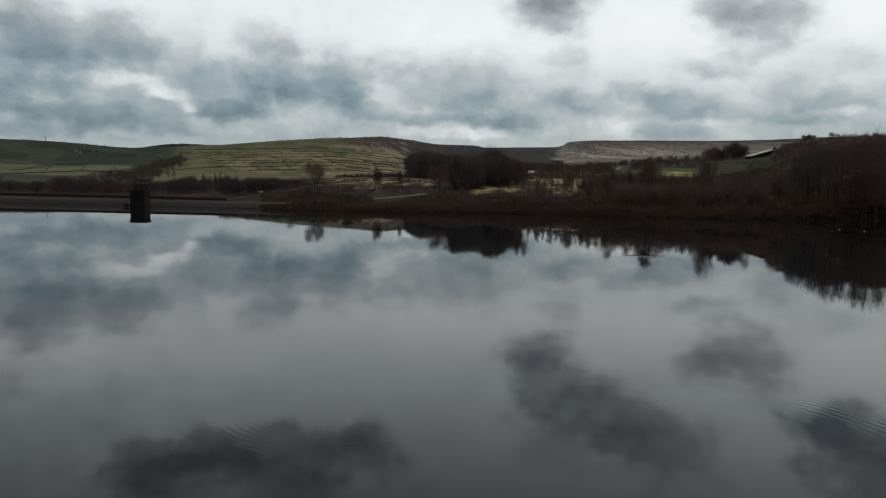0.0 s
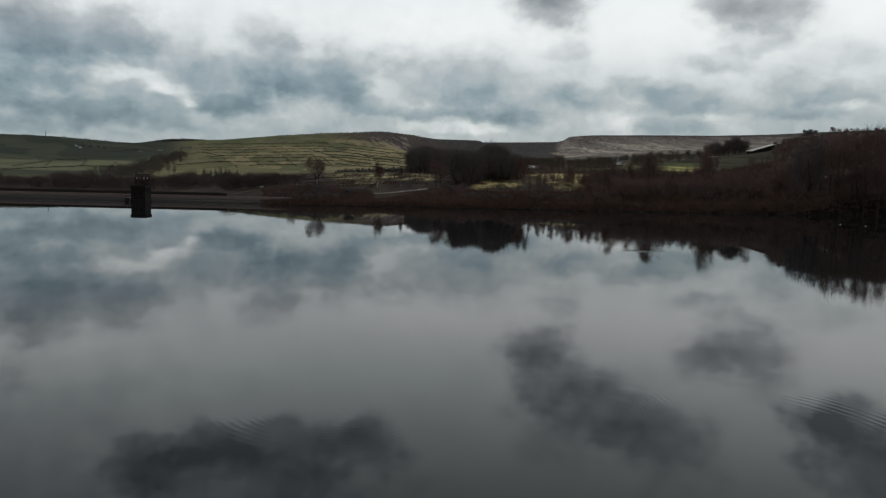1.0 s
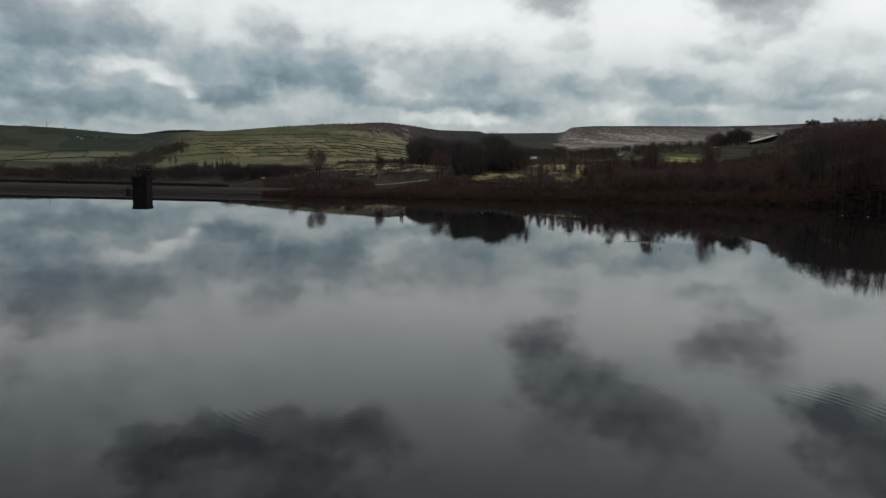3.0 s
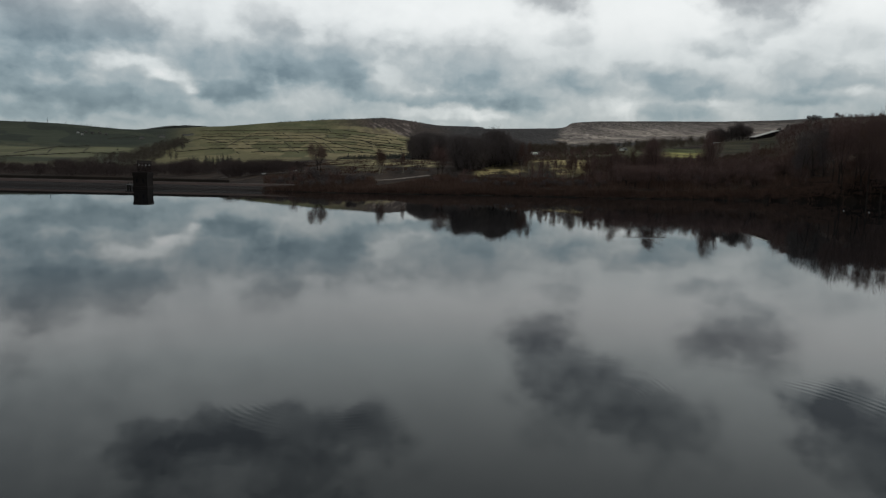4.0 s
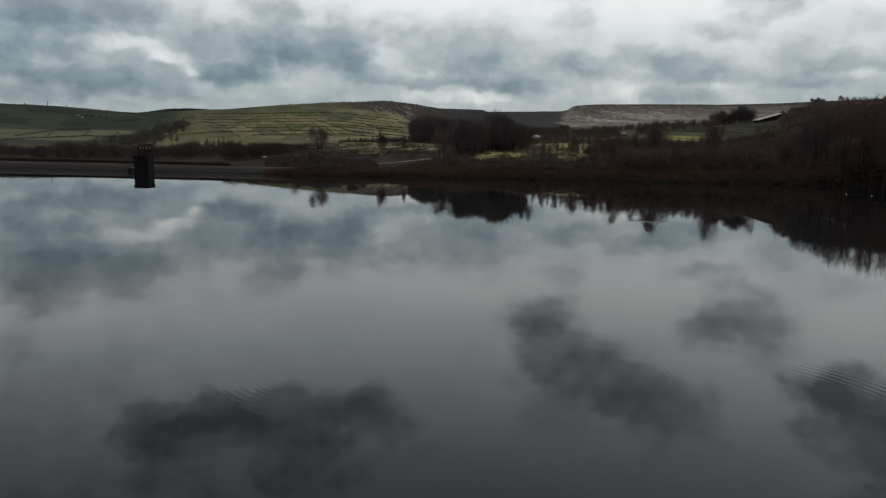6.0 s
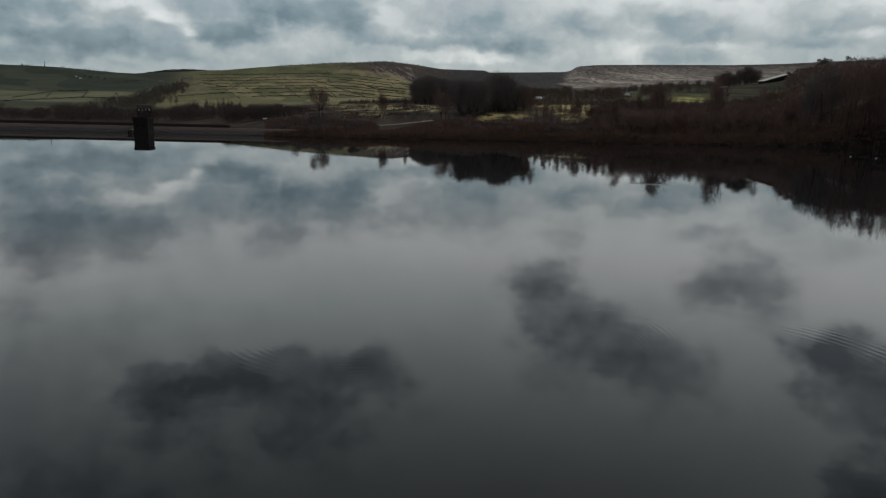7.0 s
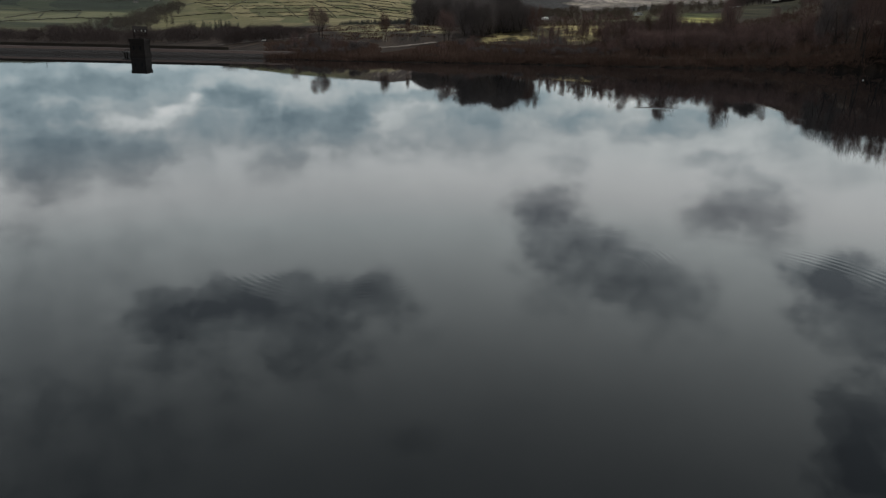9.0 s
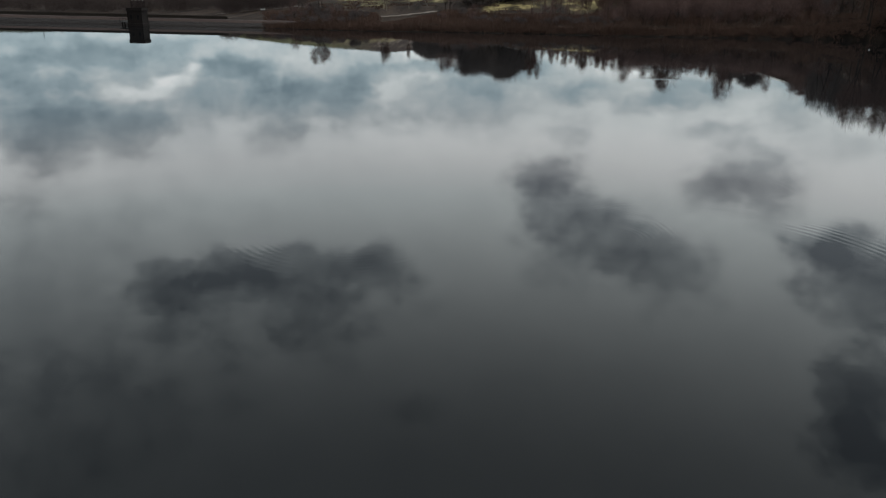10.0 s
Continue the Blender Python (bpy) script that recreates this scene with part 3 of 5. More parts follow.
    pale = smooth(az, 1.9, 2.6) * (1 - smooth(az, 11.6, 12.6)) * smooth(el - low + 0.3 * n3, -0.08, 0.10) * (1 - smooth(el - top + 0.2 * n3, -0.06, 0.10)) * near
    pale = pale * (1 - 0.85 * smooth(n1 + 0.9 * n3 + 0.12 * smooth(az, 7, 9), 0.15, 0.32))
    lay(pale, (0.31, 0.255, 0.12))
    rough_ground(pale, 0.8)
    lay(zone(az, el, -9.5, -0.8, -0.22, 0.34, 0.5, 0.05) * smooth(n3, -0.16, 0.06) * near, (0.28, 0.240, 0.125))
    lay(zone(az, el, -8.8, -5.2, -0.72, -0.05, 0.4, 0.05) * smooth(n3, -0.25, 0.0) * near * 0.9, (0.19, 0.170, 0.090))
    lay(zone(az, el, 16.9, 20.0, 0.95, 1.34, 0.4, 0.05) * near, (0.245, 0.225, 0.080))
    lay(zone(az, el, 16.9, 20.2, 1.30, 1.62, 0.4, 0.06) * near, (0.085, 0.092, 0.040))
    lay(zone(az, el, 20.5, 25.8, 1.3, 2.6, 1.0, 0.2) * near * 0.8, (0.044, 0.042, 0.024))
    lay(zone(az, el, 8.5, 16, 0.85, 1.7, 0.8, 0.15) * near * 0.75, (0.066, 0.066, 0.032))
    lay(zone(az, el, 12.5, 26, 1.66, 2.4, 1, 0.1) * smooth(r, 600, 700) * near, (0.062, 0.055, 0.036))
    lay(zone(az, el, 26.5, 40, 0.6, 3.7, 1.0, 0.4) * near * smooth(n3, -0.3, 0.2), (0.085, 0.066, 0.052))
    # bare mud along the water
    lay((r < shore_r(az) + 5) * 1.0, (0.014, 0.010, 0.008))
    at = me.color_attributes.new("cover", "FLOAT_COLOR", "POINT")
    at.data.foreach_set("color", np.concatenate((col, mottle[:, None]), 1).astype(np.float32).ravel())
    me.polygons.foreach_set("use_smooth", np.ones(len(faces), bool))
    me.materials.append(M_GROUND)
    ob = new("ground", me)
    return tagged(ob, "rolling moorland valley of walled pasture, heath and brown bracken", "ground", kind="structure")


build_ground()


def part(name, bm, mat, parent, label=""):
    """Links a bmesh as one mesh object under a thing or a part."""
    me = bpy.data.meshes.new(name)
    bm.to_mesh(me)
    bm.free()
    me.materials.append(mat)
    ob = new(name, me)
    ob.parent = parent
    if label:
        ob["label"] = label
    return ob


def mesh_part(name, verts, faces, mat, parent=None, label="", flat=True):
    me = bpy.data.meshes.new(name)
    me.from_pydata(verts, [], faces)
    me.materials.append(mat)
    ob = new(name, me)
    ob.parent = parent
    if label:
        ob["label"] = label
    return ob


def box(bm, x0, y0, z0, x1, y1, z1, bevel=0.0):
    m = Matrix.LocRotScale(((x0 + x1) / 2, (y0 + y1) / 2, (z0 + z1) / 2), None, (x1 - x0, y1 - y0, z1 - z0))
    v = bmesh.ops.create_cube(bm, size=1, matrix=m)["verts"]
    if bevel:
        e = {e for p in v for e in p.link_edges}
        bmesh.ops.bevel(bm, geom=list(e), offset=bevel, segments=1, affect="EDGES")


def build_water():
    bm = bmesh.new()
    ring = []
    for az in np.arange(-180, 180, 2.0):
        r = float(shore_r(az)) + 6
        ring.append(bm.verts.new((r * math.sin(radians(az)), r * math.cos(radians(az)), 0)))
    c = bm.verts.new((0, 0, 0))
    for k in range(len(ring)):
        bm.faces.new((c, ring[(k + 1) % len(ring)], ring[k]))
    ob = part("water", bm, M_WATER, None)
    tagged(ob, "still dark reservoir water mirroring the clouds", "water", kind="structure")


build_water()

# ---------------------------------------------------------------- placing


def spot(az, el, r_min=270.0, r_max=4700.0):
    """The nearest place on the land at a bearing that rises to a height above level sight, both in degrees."""
    rr = np.geomspace(r_min, r_max, 420)
    x, y = rr * math.sin(radians(az)), rr * math.cos(radians(az))
    e = np.degrees(np.arctan2(land_z(x, y, False) - EYE_H, rr))
    k = int(np.argmax(e >= el)) if (e >= el).any() else int(np.argmax(e))
    f = 0.0
    if k > 0 and e[k] > el > e[k - 1]:
        f = (e[k] - el) / (e[k] - e[k - 1])
    r = rr[k] - f * (rr[k] - rr[max(k - 1, 0)])
    return polar(az, float(r))


def polar(az, r):
    return r * math.sin(radians(az)), r * math.cos(radians(az))


# ---------------------------------------------------------------- dam
DAM_Y = 261.0


def build_dam():
    root = tagged(new("dam"), "low stone-pitched dam with a track along its crest", "dam", kind="structure")
    x0, x1 = -330.0, -58.0
    xs = np.arange(x0, x1 + 0.1, 2.0)
    rng = random.Random(3)

    def strip(name, prof, mat, label):
        verts, faces = [], []
        for x in xs:
            for dy, z in prof:
                verts.append((x, DAM_Y + dy + rng.uniform(-0.06, 0.06), z + rng.uniform(-0.05, 0.05)))
        n = len(prof)
        for k in range(len(xs) - 1):
            for q in range(n - 1):
                faces.append((k * n + q, (k + 1) * n + q, (k + 1) * n + q + 1, k * n + q + 1))
        return mesh_part(name, verts, faces, mat, root, label)

    strip("lower_face", ((-1.0, -0.8), (0.4, 0.25), (2.5, 1.2)), M_STONE_WET, "dark wet stone below the high-water line")
    strip("upper_face", ((2.4, 1.15), (4.6, 2.15), (5.0, 2.3), (9.6, 2.3), (11.0, 1.8), (26.0, -3.0)), M_PITCH, "brown grassy face and crest track")
    # courses of pitching stone stand proud of the slope
    for name, rows, mat in (("wet_pitching", (0, 1, 2, 3), M_STONE_WET), ("dry_pitching", (4, 5, 6), M_PITCH)):
        verts, faces = [], []
        for row in rows:
            f = (row + 0.3) / 7.2
            x = x0 + rng.uniform(0, 1)
            while x < x1:
                w = rng.uniform(0.9, 1.9)
                y, z = DAM_Y + 0.5 + 4.1 * f, 0.30 + 1.86 * f
                t = rng.uniform(0.03, 0.12)
                n0 = len(verts)
                for dx, dy, dz in ((0.04, 0, t), (w - 0.04, 0, t), (w - 0.04, 0.52, 0.22 + t), (0.04, 0.52, 0.22 + t), (0.04, 0, -0.1), (w - 0.04, 0, -0.1), (w - 0.04, 0.52, 0.1), (0.04, 0.52, 0.1)):
                    verts.append((x + dx, y + dy, z + dz))
                faces += [(n0, n0 + 1, n0 + 2, n0 + 3), (n0, n0 + 4, n0 + 5, n0 + 1), (n0 + 3, n0 + 2, n0 + 6, n0 + 7), (n0 + 1, n0 + 5, n0 + 6, n0 + 2), (n0, n0 + 3, n0 + 7, n0 + 4)]
                x += w
        tagged(mesh_part(name, verts, faces, mat, root), kind="stuff")
    bm = bmesh.new()
    box(bm, x0, DAM_Y + 10.0, 1.8, x1 - 26, DAM_Y + 10.5, 3.25, 0.06)
    wall = part("parapet", bm, M_STONE, root, "dark coursed stone parapet wall")
    bm = bmesh.new()
    x = x0
    while x < x1 - 27:
        w = rng.uniform(0.8, 1.3)
        box(bm, x, DAM_Y + 9.9, 3.25, x + w - 0.03, DAM_Y + 10.6, 3.42 + rng.uniform(0, 0.05))
        x += w
    part("coping", bm, M_STONE, wall)


build_dam()


def build_tower():
    root = tagged(new("valve_tower"), "square sooty stone valve tower standing in the reservoir", "tower")
    root.location, root.scale = (-111.0, 256.5, 0), (1, 1, 0.91)
    bm = bmesh.new()
    box(bm, -2.75, -2.75, -4, 2.75, 2.75, 0.9, 0.1)
    box(bm, -2.5, -2.5, 0.9, 2.5, 2.5, 5.1, 0.06)
    body = part("body", bm, M_STONE_DARK, root)
    # quoins at the corners
    bm = bmesh.new()
    for cx in (-2.52, 2.52):
        for cy in (-2.52, 2.52):
            for k in range(9):
                w = 0.45 if k % 2 else 0.28
                box(bm, cx - w * (cx > 0) - 0.04 * (cx < 0), cy - w * (cy > 0) - 0.04 * (cy < 0), 0.95 + 0.45 * k,
                    cx + w * (cx < 0) + 0.04 * (cx > 0), cy + w * (cy < 0) + 0.04 * (cy > 0), 1.37 + 0.45 * k, 0.02)
    tagged(part("quoins", bm, M_STONE_DARK, body), kind="stuff")
    bm = bmesh.new()
    box(bm, -2.65, -2.65, 5.1, 2.65, 2.65, 5.45, 0.06)
    box(bm, -2.8, -2.8, 5.45, 2.8, 2.8, 5.8, 0.05)
    part("cornice", bm, M_STONE_DARK, root)
    bm = bmesh.new()
    for x0, y0, x1, y1 in ((-2.7, -2.7, 2.7, -2.4), (-2.7, 2.4, 2.7, 2.7), (-2.7, -2.4, -2.4, 2.4), (2.4, -2.4, 2.7, 2.4)):
        box(bm, x0, y0, 5.8, x1, y1, 6.45, 0.04)
    part("parapet", bm, M_STONE_DARK, root)
    bm = bmesh.new()
    box(bm, -2.4, -2.4, 5.8, 2.4, 2.4, 5.9)
    part("roof", bm, M_SLATE, root)
    for x in (-1.2, 1.2):
        bm = bmesh.new()
        box(bm, x - 0.35, -2.55, 2.4, x + 0.35, -2.48, 3.9, 0.01)
        win = part("window", bm, M_PANE, root)
        bm = bmesh.new()
        box(bm, x - 0.5, -2.63, 2.2, x + 0.5, -2.45, 2.4, 0.02)
        part("sill", bm, M_STONE_DARK, win)
        bm = bmesh.new()
        box(bm, x - 0.5, -2.61, 3.9, x + 0.5, -2.45, 4.18, 0.02)
        part("lintel", bm, M_STONE_DARK, win)
    bm = bmesh.new()
    box(bm, -2.56, -0.5, 1.35, -2.48, 0.5, 3.4, 0.01)
    part("door", bm, M_IRON, root)
    # footbridge to the dam
    bridge = tagged(new("footbridge"), "short dark iron footbridge between tower and dam", "footbridge")
    bridge.location = (-111.0, 256.5, 0)
    bm = bmesh.new()
    box(bm, -6.3, -0.8, 1.05, -2.5, 0.8, 1.3, 0.02)
    box(bm, -6.3, 0.8, 1.05, -4.7, 9.5, 1.3, 0.02)
    part("deck", bm, M_IRON, bridge)
    bm = bmesh.new()
    box(bm, -6.25, -0.78, 2.25, -2.5, -0.72, 2.31)
    box(bm, -6.25, -0.72, 2.25, -6.19, 9.5, 2.31)
    part("handrail", bm, M_IRON, bridge)
    for px, py in ((-6.22, -0.75), (-5.2, -0.75), (-4.2, -0.75), (-6.22, 2.0), (-6.22, 4.5), (-6.22, 7.0)):
        bm = bmesh.new()
        box(bm, px - 0.04, py - 0.04, 1.3, px + 0.04, py + 0.04, 2.28)
        part("post", bm, M_IRON, bridge)
    for px in (-5.9, -5.1):
        bm = bmesh.new()
        box(bm, px - 0.2, 0.5, -3.5, px + 0.2, 0.9, 1.05, 0.03)
        part("pier", bm, M_STONE_DARK, bridge)


build_tower()

# ---------------------------------------------------------------- trees


def tube(verts, faces, p, q, r0, r1, sides):
    ax = (q - p).normalized()
    u = ax.orthogonal().normalized()
    w = ax.cross(u)
    n0 = len(verts)
    for c, r in ((p, r0), (q, r1)):
        for k in range(sides):
            a = 2 * math.pi * k / sides
            verts.append(tuple(c + (u * math.cos(a) + w * math.sin(a)) * r))
    for k in range(sides):
        k2 = (k + 1) % sides
        faces.append((n0 + k, n0 + k2, n0 + sides + k2, n0 + sides + k))


def sliver(verts, faces, p, q, wide, rng):
    ax = (q - p)
    u = ax.cross(Vector((rng.uniform(-1, 1), rng.uniform(-1, 1), rng.uniform(-1, 1))))
    if u.length < 1e-6:
        return
    u = u.normalized() * wide
    n0 = len(verts)
    verts += [tuple(p - u), tuple(p + u), tuple(q)]
    faces.append((n0, n0 + 1, n0 + 2))


def bare_tree(seed, tall, girth, low, twigs, twig_w, trunk_r, limbs=4, shell=False):
    """Winter tree: tapered trunk with limbs, and a domed crown of fine twigs. girth: crown radius, low: the crown's foot, both as
    a share of the height, shell: twigs crowd at the outside of the dome. Returns two meshes."""
    rng = random.Random(seed)
    tv, tf, cv, cf = [], [], [], []
    fork = tall * max(low, 0.12)

    def limb(p, way, length, rad, depth):
        for s in range(3):
            way = (way + Vector((rng.gauss(0, 0.12), rng.gauss(0, 0.12), 0.09 * depth + rng.gauss(0, 0.06)))).normalized()
            q = p + way * length / 3
            tube(tv if depth < 2 else cv, tf if depth < 2 else cf, p, q, rad, rad * 0.74, 4 if depth < 2 else 3)
            p, rad = q, rad * 0.74
            if depth < 3:
                for _ in range(2 if depth < 2 else 1):
                    side = Vector((rng.uniform(-1, 1), rng.uniform(-1, 1), rng.uniform(-0.1, 0.5))).normalized()
                    limb(p, (way + side * 0.8).normalized(), length * rng.uniform(0.42, 0.6), rad * 0.55, depth + 1)

    base = Vector((0, 0, -0.3))
    up = Vector((rng.uniform(-0.05, 0.05), rng.uniform(-0.05, 0.05), 1)).normalized()
    p, rad = base, trunk_r * 1.3
    for f in (0.4, 0.75, 1.0):
        q = base + up * fork * f
        tube(tv, tf, p, q, rad, rad * 0.9, 7)
        p, rad = q, rad * 0.9
    for k in range(limbs):
        a = 6.283 * (k + rng.uniform(-0.3, 0.3)) / limbs
        lean = girth * rng.uniform(0.7, 1.5) * (0.35 if k == 0 else 1.0)
        way = Vector((math.cos(a) * lean, math.sin(a) * lean, 0.62)).normalized()
        limb(p, way, (tall - fork) * rng.uniform(0.55, 0.72), rad * 0.62, 1)
    # twigs fill a lumpy dome, pointing outwards and up
    lumps = [(rng.uniform(-0.55, 0.55), rng.uniform(-0.55, 0.55), rng.uniform(-0.5, 0.6)) for _ in range(9)]
    cz, rz, rx = tall * (1 + low) / 2, tall * (1 - low) / 2, tall * girth
    made = 0
    while made < twigs:
        if rng.random() < 0.75:
            lx, ly, lz = rng.choice(lumps)
            v = Vector((lx + rng.gauss(0, 0.2), ly + rng.gauss(0, 0.2), lz + rng.gauss(0, 0.2)))
        else:
            v = Vector((rng.uniform(-1, 1), rng.uniform(-1, 1), rng.uniform(-1, 1)))
        far_out = Vector((v.x, v.y, v.z if v.z > 0 else v.z * 0.5)).length
        if far_out > 0.96 or (shell and (far_out < 0.5 or v.z < -0.35) and rng.random() < 0.8):
            continue
        made += 1
        b = Vector((v.x * rx, v.y * rx, cz + v.z * rz))
        d = (Vector((v.x * 0.8, v.y * 0.8, 0.5 + 0.5 * v.z)) + Vector((rng.gauss(0, 0.35), rng.gauss(0, 0.35), rng.gauss(0, 0.3)))).normalized()
        size = tall * rng.uniform(0.07, 0.13)
        b = b - d * size * 0.5
        q = b + d * size
        sliver(cv, cf, b, q, twig_w, rng)
        for _ in range(2):
            c = b.lerp(q, rng.uniform(0.25, 0.85))
            d2 = (d + Vector((rng.gauss(0, 0.5), rng.gauss(0, 0.5), rng.gauss(0.1, 0.4)))).normalized()
            sliver(cv, cf, c, c + d2 * size * rng.uniform(0.4, 0.7), twig_w * 0.75, rng)
    h = max(max(v[2] for v in tv), max(v[2] for v in cv))
    s = tall / h
    return [tuple(c * s for c in v) for v in tv], tf, [tuple(c * s for c in v) for v in cv], cf


def conifer(seed, tall, wide):
    rng = random.Random(seed)
    tv, tf, cv, cf = [], [], [], []
    tube(tv, tf, Vector((0, 0, -0.3)), Vector((0, 0, tall * 0.97)), tall * 0.018, 0.02, 6)
    z = tall * 0.06
    while z < tall * 0.98:
        f = 1 - z / tall
        for k in range(9):
            a = rng.uniform(0, 6.283)
            out = wide * (0.12 + 0.88 * f) * rng.uniform(0.7, 1.1)
            p = Vector((0, 0, z + rng.uniform(0, 0.4)))
            q = p + Vector((math.cos(a) * out, math.sin(a) * out, -out * 0.28 + 0.2))
            for s in range(5):
                b = p.lerp(q, 0.15 + 0.2 * s)
                w = out * 0.22 * (1.15 - 0.16 * s)
                d = Vector((rng.uniform(-w, w), rng.uniform(-w, w), -rng.uniform(0.1, 0.6)))
                sliver(cv, cf, b, b + (q - p) * 0.3 + d, w * 0.55, rng)
        z += tall * 0.045
    return tv, tf, cv, cf


def tree_thing(name, label, meshes, trunk_mat, crown_mat, group):
    root = tagged(new(name), label, "tree", group)
    tv, tf, cv, cf = meshes
    mesh_part("trunk", tv, tf, trunk_mat, root)
    mesh_part("crown", cv, cf, crown_mat, root)
    return root


OAK_MESH = [bare_tree(s, 12, g, lo, 950, 0.020, 0.22) for s, g, lo in ((11, 0.40, 0.12), (12, 0.34, 0.15), (13, 0.44, 0.08), (14, 0.36, 0.18), (15, 0.30, 0.10))]
THICK_MESH = [bare_tree(s, 12, g, lo, 2000, 0.026, 0.24) for s, g, lo in ((16, 0.42, 0.02), (17, 0.36, 0.03), (18, 0.46, 0.02))]
BIRCH_MESH = [bare_tree(s, 12, g, 0.12, 1150, 0.019, 0.13, 3) for s, g in ((21, 0.24), (22, 0.20), (23, 0.27))]
FIR_MESH = [conifer(s, 12, 2.4) for s in (31, 32)]
BROAD = [tree_thing("bare_tree", "leafless broadleaf tree with a dense brown twig crown", m, M_BARK, M_TWIG, "trees on the bank") for m in OAK_MESH]
TALL_MESH = [bare_tree(s, 12, g, 0.3, 1900, 0.0125, 0.16, 3) for s, g in ((61, 0.26), (62, 0.22), (63, 0.30))]
SLIM_MESH = [bare_tree(s, 12, g, 0.22, 750, 0.016, 0.12, 3) for s, g in ((71, 0.22), (72, 0.19), (73, 0.26))]
SLIM = [tree_thing("slender_tree", "slender leafless alder with a thin twig crown at the water", m, M_BARK, M_TWIG, "slender trees along the water") for m in SLIM_MESH]
TALL = [tree_thing("tall_tree", "tall leafless ash with a long bare trunk at the water", m, M_BARK, M_TWIG, "tall ashes on the bank") for m in TALL_MESH]
THICK = [tree_thing("thicket_tree", "low-branched leafless tree with a dense rounded twig crown", m, M_BARK, M_TWIG_GREY, "trees of the plantation") for m in THICK_MESH]
FAN_MESH = [bare_tree(s, 12, g, 0.25, 1250, 0.017, 0.15, 6, True) for s, g in ((81, 0.34), (82, 0.38), (83, 0.31))]
FAN = [tree_thing("fan_tree", "leafless ash with steep limbs and a fan of twigs", m, M_BARK, M_TWIG, "fan-crowned trees at the water") for m in FAN_MESH]
BIRCH = [tree_thing("birch_tree", "slender leafless birch with pale bark and reddish twigs", m, M_BIRCH, M_TWIG_RED, "birches by the shore") for m in BIRCH_MESH]
FIR = [tree_thing("conifer_tree", "dark green spruce in a shelter belt", m, M_BARK, M_NEEDLE, "shelter belt spruces") for m in FIR_MESH]
place_rng = random.Random(5)


def stand(ob, az, r, tall, wide=1.0):
    x, y = polar(az, r)
    s = tall / 12.0
    w = wide * s * place_rng.uniform(0.9, 1.12)
    ob.matrix_basis = Matrix.LocRotScale((x, y, ground_at(x, y) - 0.1), Euler((0, 0, place_rng.uniform(0, 6.28))), (w, w, s))
    return ob


def plant(kinds, az, r, tall, wide=1.0):
    """One tree of some kind at a bearing and distance, with its height in metres."""
    return stand(copy_thing(place_rng.choice(kinds), Matrix()), az, r, tall, wide)


def allowed(az, r, rise):
    """Tree height that lifts the top to a rise above level sight, in degrees."""
    x, y = polar(az, r)
    return EYE_H + r * math.tan(radians(rise)) - ground_at(x, y)


def woodland(name, label, meshes, mat, spots):
    """A far wood nobody could count: many light trees in one mesh. spots: x, y, height, width."""
    vs, fs, n0 = [], [], 0
    for x, y, tall, wide in spots:
        tv, tf, cv, cf = place_rng.choice(meshes)
        s, a = tall / 12.0, place_rng.uniform(0, 6.28)
        ca, sa, w = math.cos(a), math.sin(a), wide * tall / 12.0
        z0 = ground_at(x, y) - 0.2
        pts = np.array(list(tv) + list(cv))
        out = np.stack((x + (pts[:, 0] * ca - pts[:, 1] * sa) * w, y + (pts[:, 0] * sa + pts[:, 1] * ca) * w, z0 + pts[:, 2] * s), 1)
        vs.append(out)
        k = len(tv)
        fs += [tuple(i + n0 for i in f) for f in tf] + [tuple(i + n0 + k for i in f) for f in cf]
        n0 += len(out)
    ob = mesh_part(name, np.concatenate(vs).tolist(), fs, mat)
    return tagged(ob, label, "woodland", kind="stuff")


LIGHT_MESH = [bare_tree(s, 12, g, 0.02, 430, 0.046, 0.2, 2) for s, g in ((51, 0.42), (52, 0.36), (53, 0.48))]
LIGHT_FIR = []
for m in FIR_MESH:
    LIGHT_FIR.append((m[0], m[1], m[2][:len(m[2]) // 9 * 9:], m[3][::3]))

# the sources of the copies stand on the bank themselves
for ob, az, r, tall in zip(FAN + SLIM + TALL + BROAD + THICK + BIRCH + FIR, (13.6, 16.0, 20.0, 12.3, 11.6, 17.0, 29.0, 30.4, 31.6, 31.2, 27.4, 26.0, 15.9, 20.2, 1.5, 3.2, 4.4, 11.1, 12.9, 14.2, -18.0, -8.0),
                           (330, 332, 345, 320, 318, 325, 318, 322, 320, 330, 335, 330, 325, 335, 385, 390, 395, 310, 312, 330, 640, 930), (14, 17, 15, 13, 14, 15, 25, 24, 24, 15, 12, 11, 13, 12, 14, 18, 18, 10, 11, 9, 12, 8)):
    stand(ob, az, r, tall, 1.1)

# the even top of the growth on the bank: bearing, and its rise as mirrored in the water, in degrees
BANK_AZ = (-14.1, -12, -9, -6.8, -4.6, -2.4, 1.2, 6.9, 8.7, 10.9, 13.9, 17.6, 19.3, 22.4, 24.7, 25.9, 27, 31, 35)
BANK_EL = (3.2, 3.6, 3.9, 4.0, 3.85, 3.65, 4.0, 4.35, 4.5, 4.7, 4.85, 4.95, 5.0, 5.0, 5.1, 5.4, 5.7, 5.9, 5.9)


def mirror_height(az, r, rise):
    """Tree height whose mirror image reaches down to a given angle."""
    x, y = polar(az, r)
    return r * math.tan(radians(rise)) - EYE_H - ground_at(x, y)


def crown_top(az, r):
    """Height of the even growth on the bank."""
    return mirror_height(az, r, float(np.interp(az, BANK_AZ, BANK_EL)))


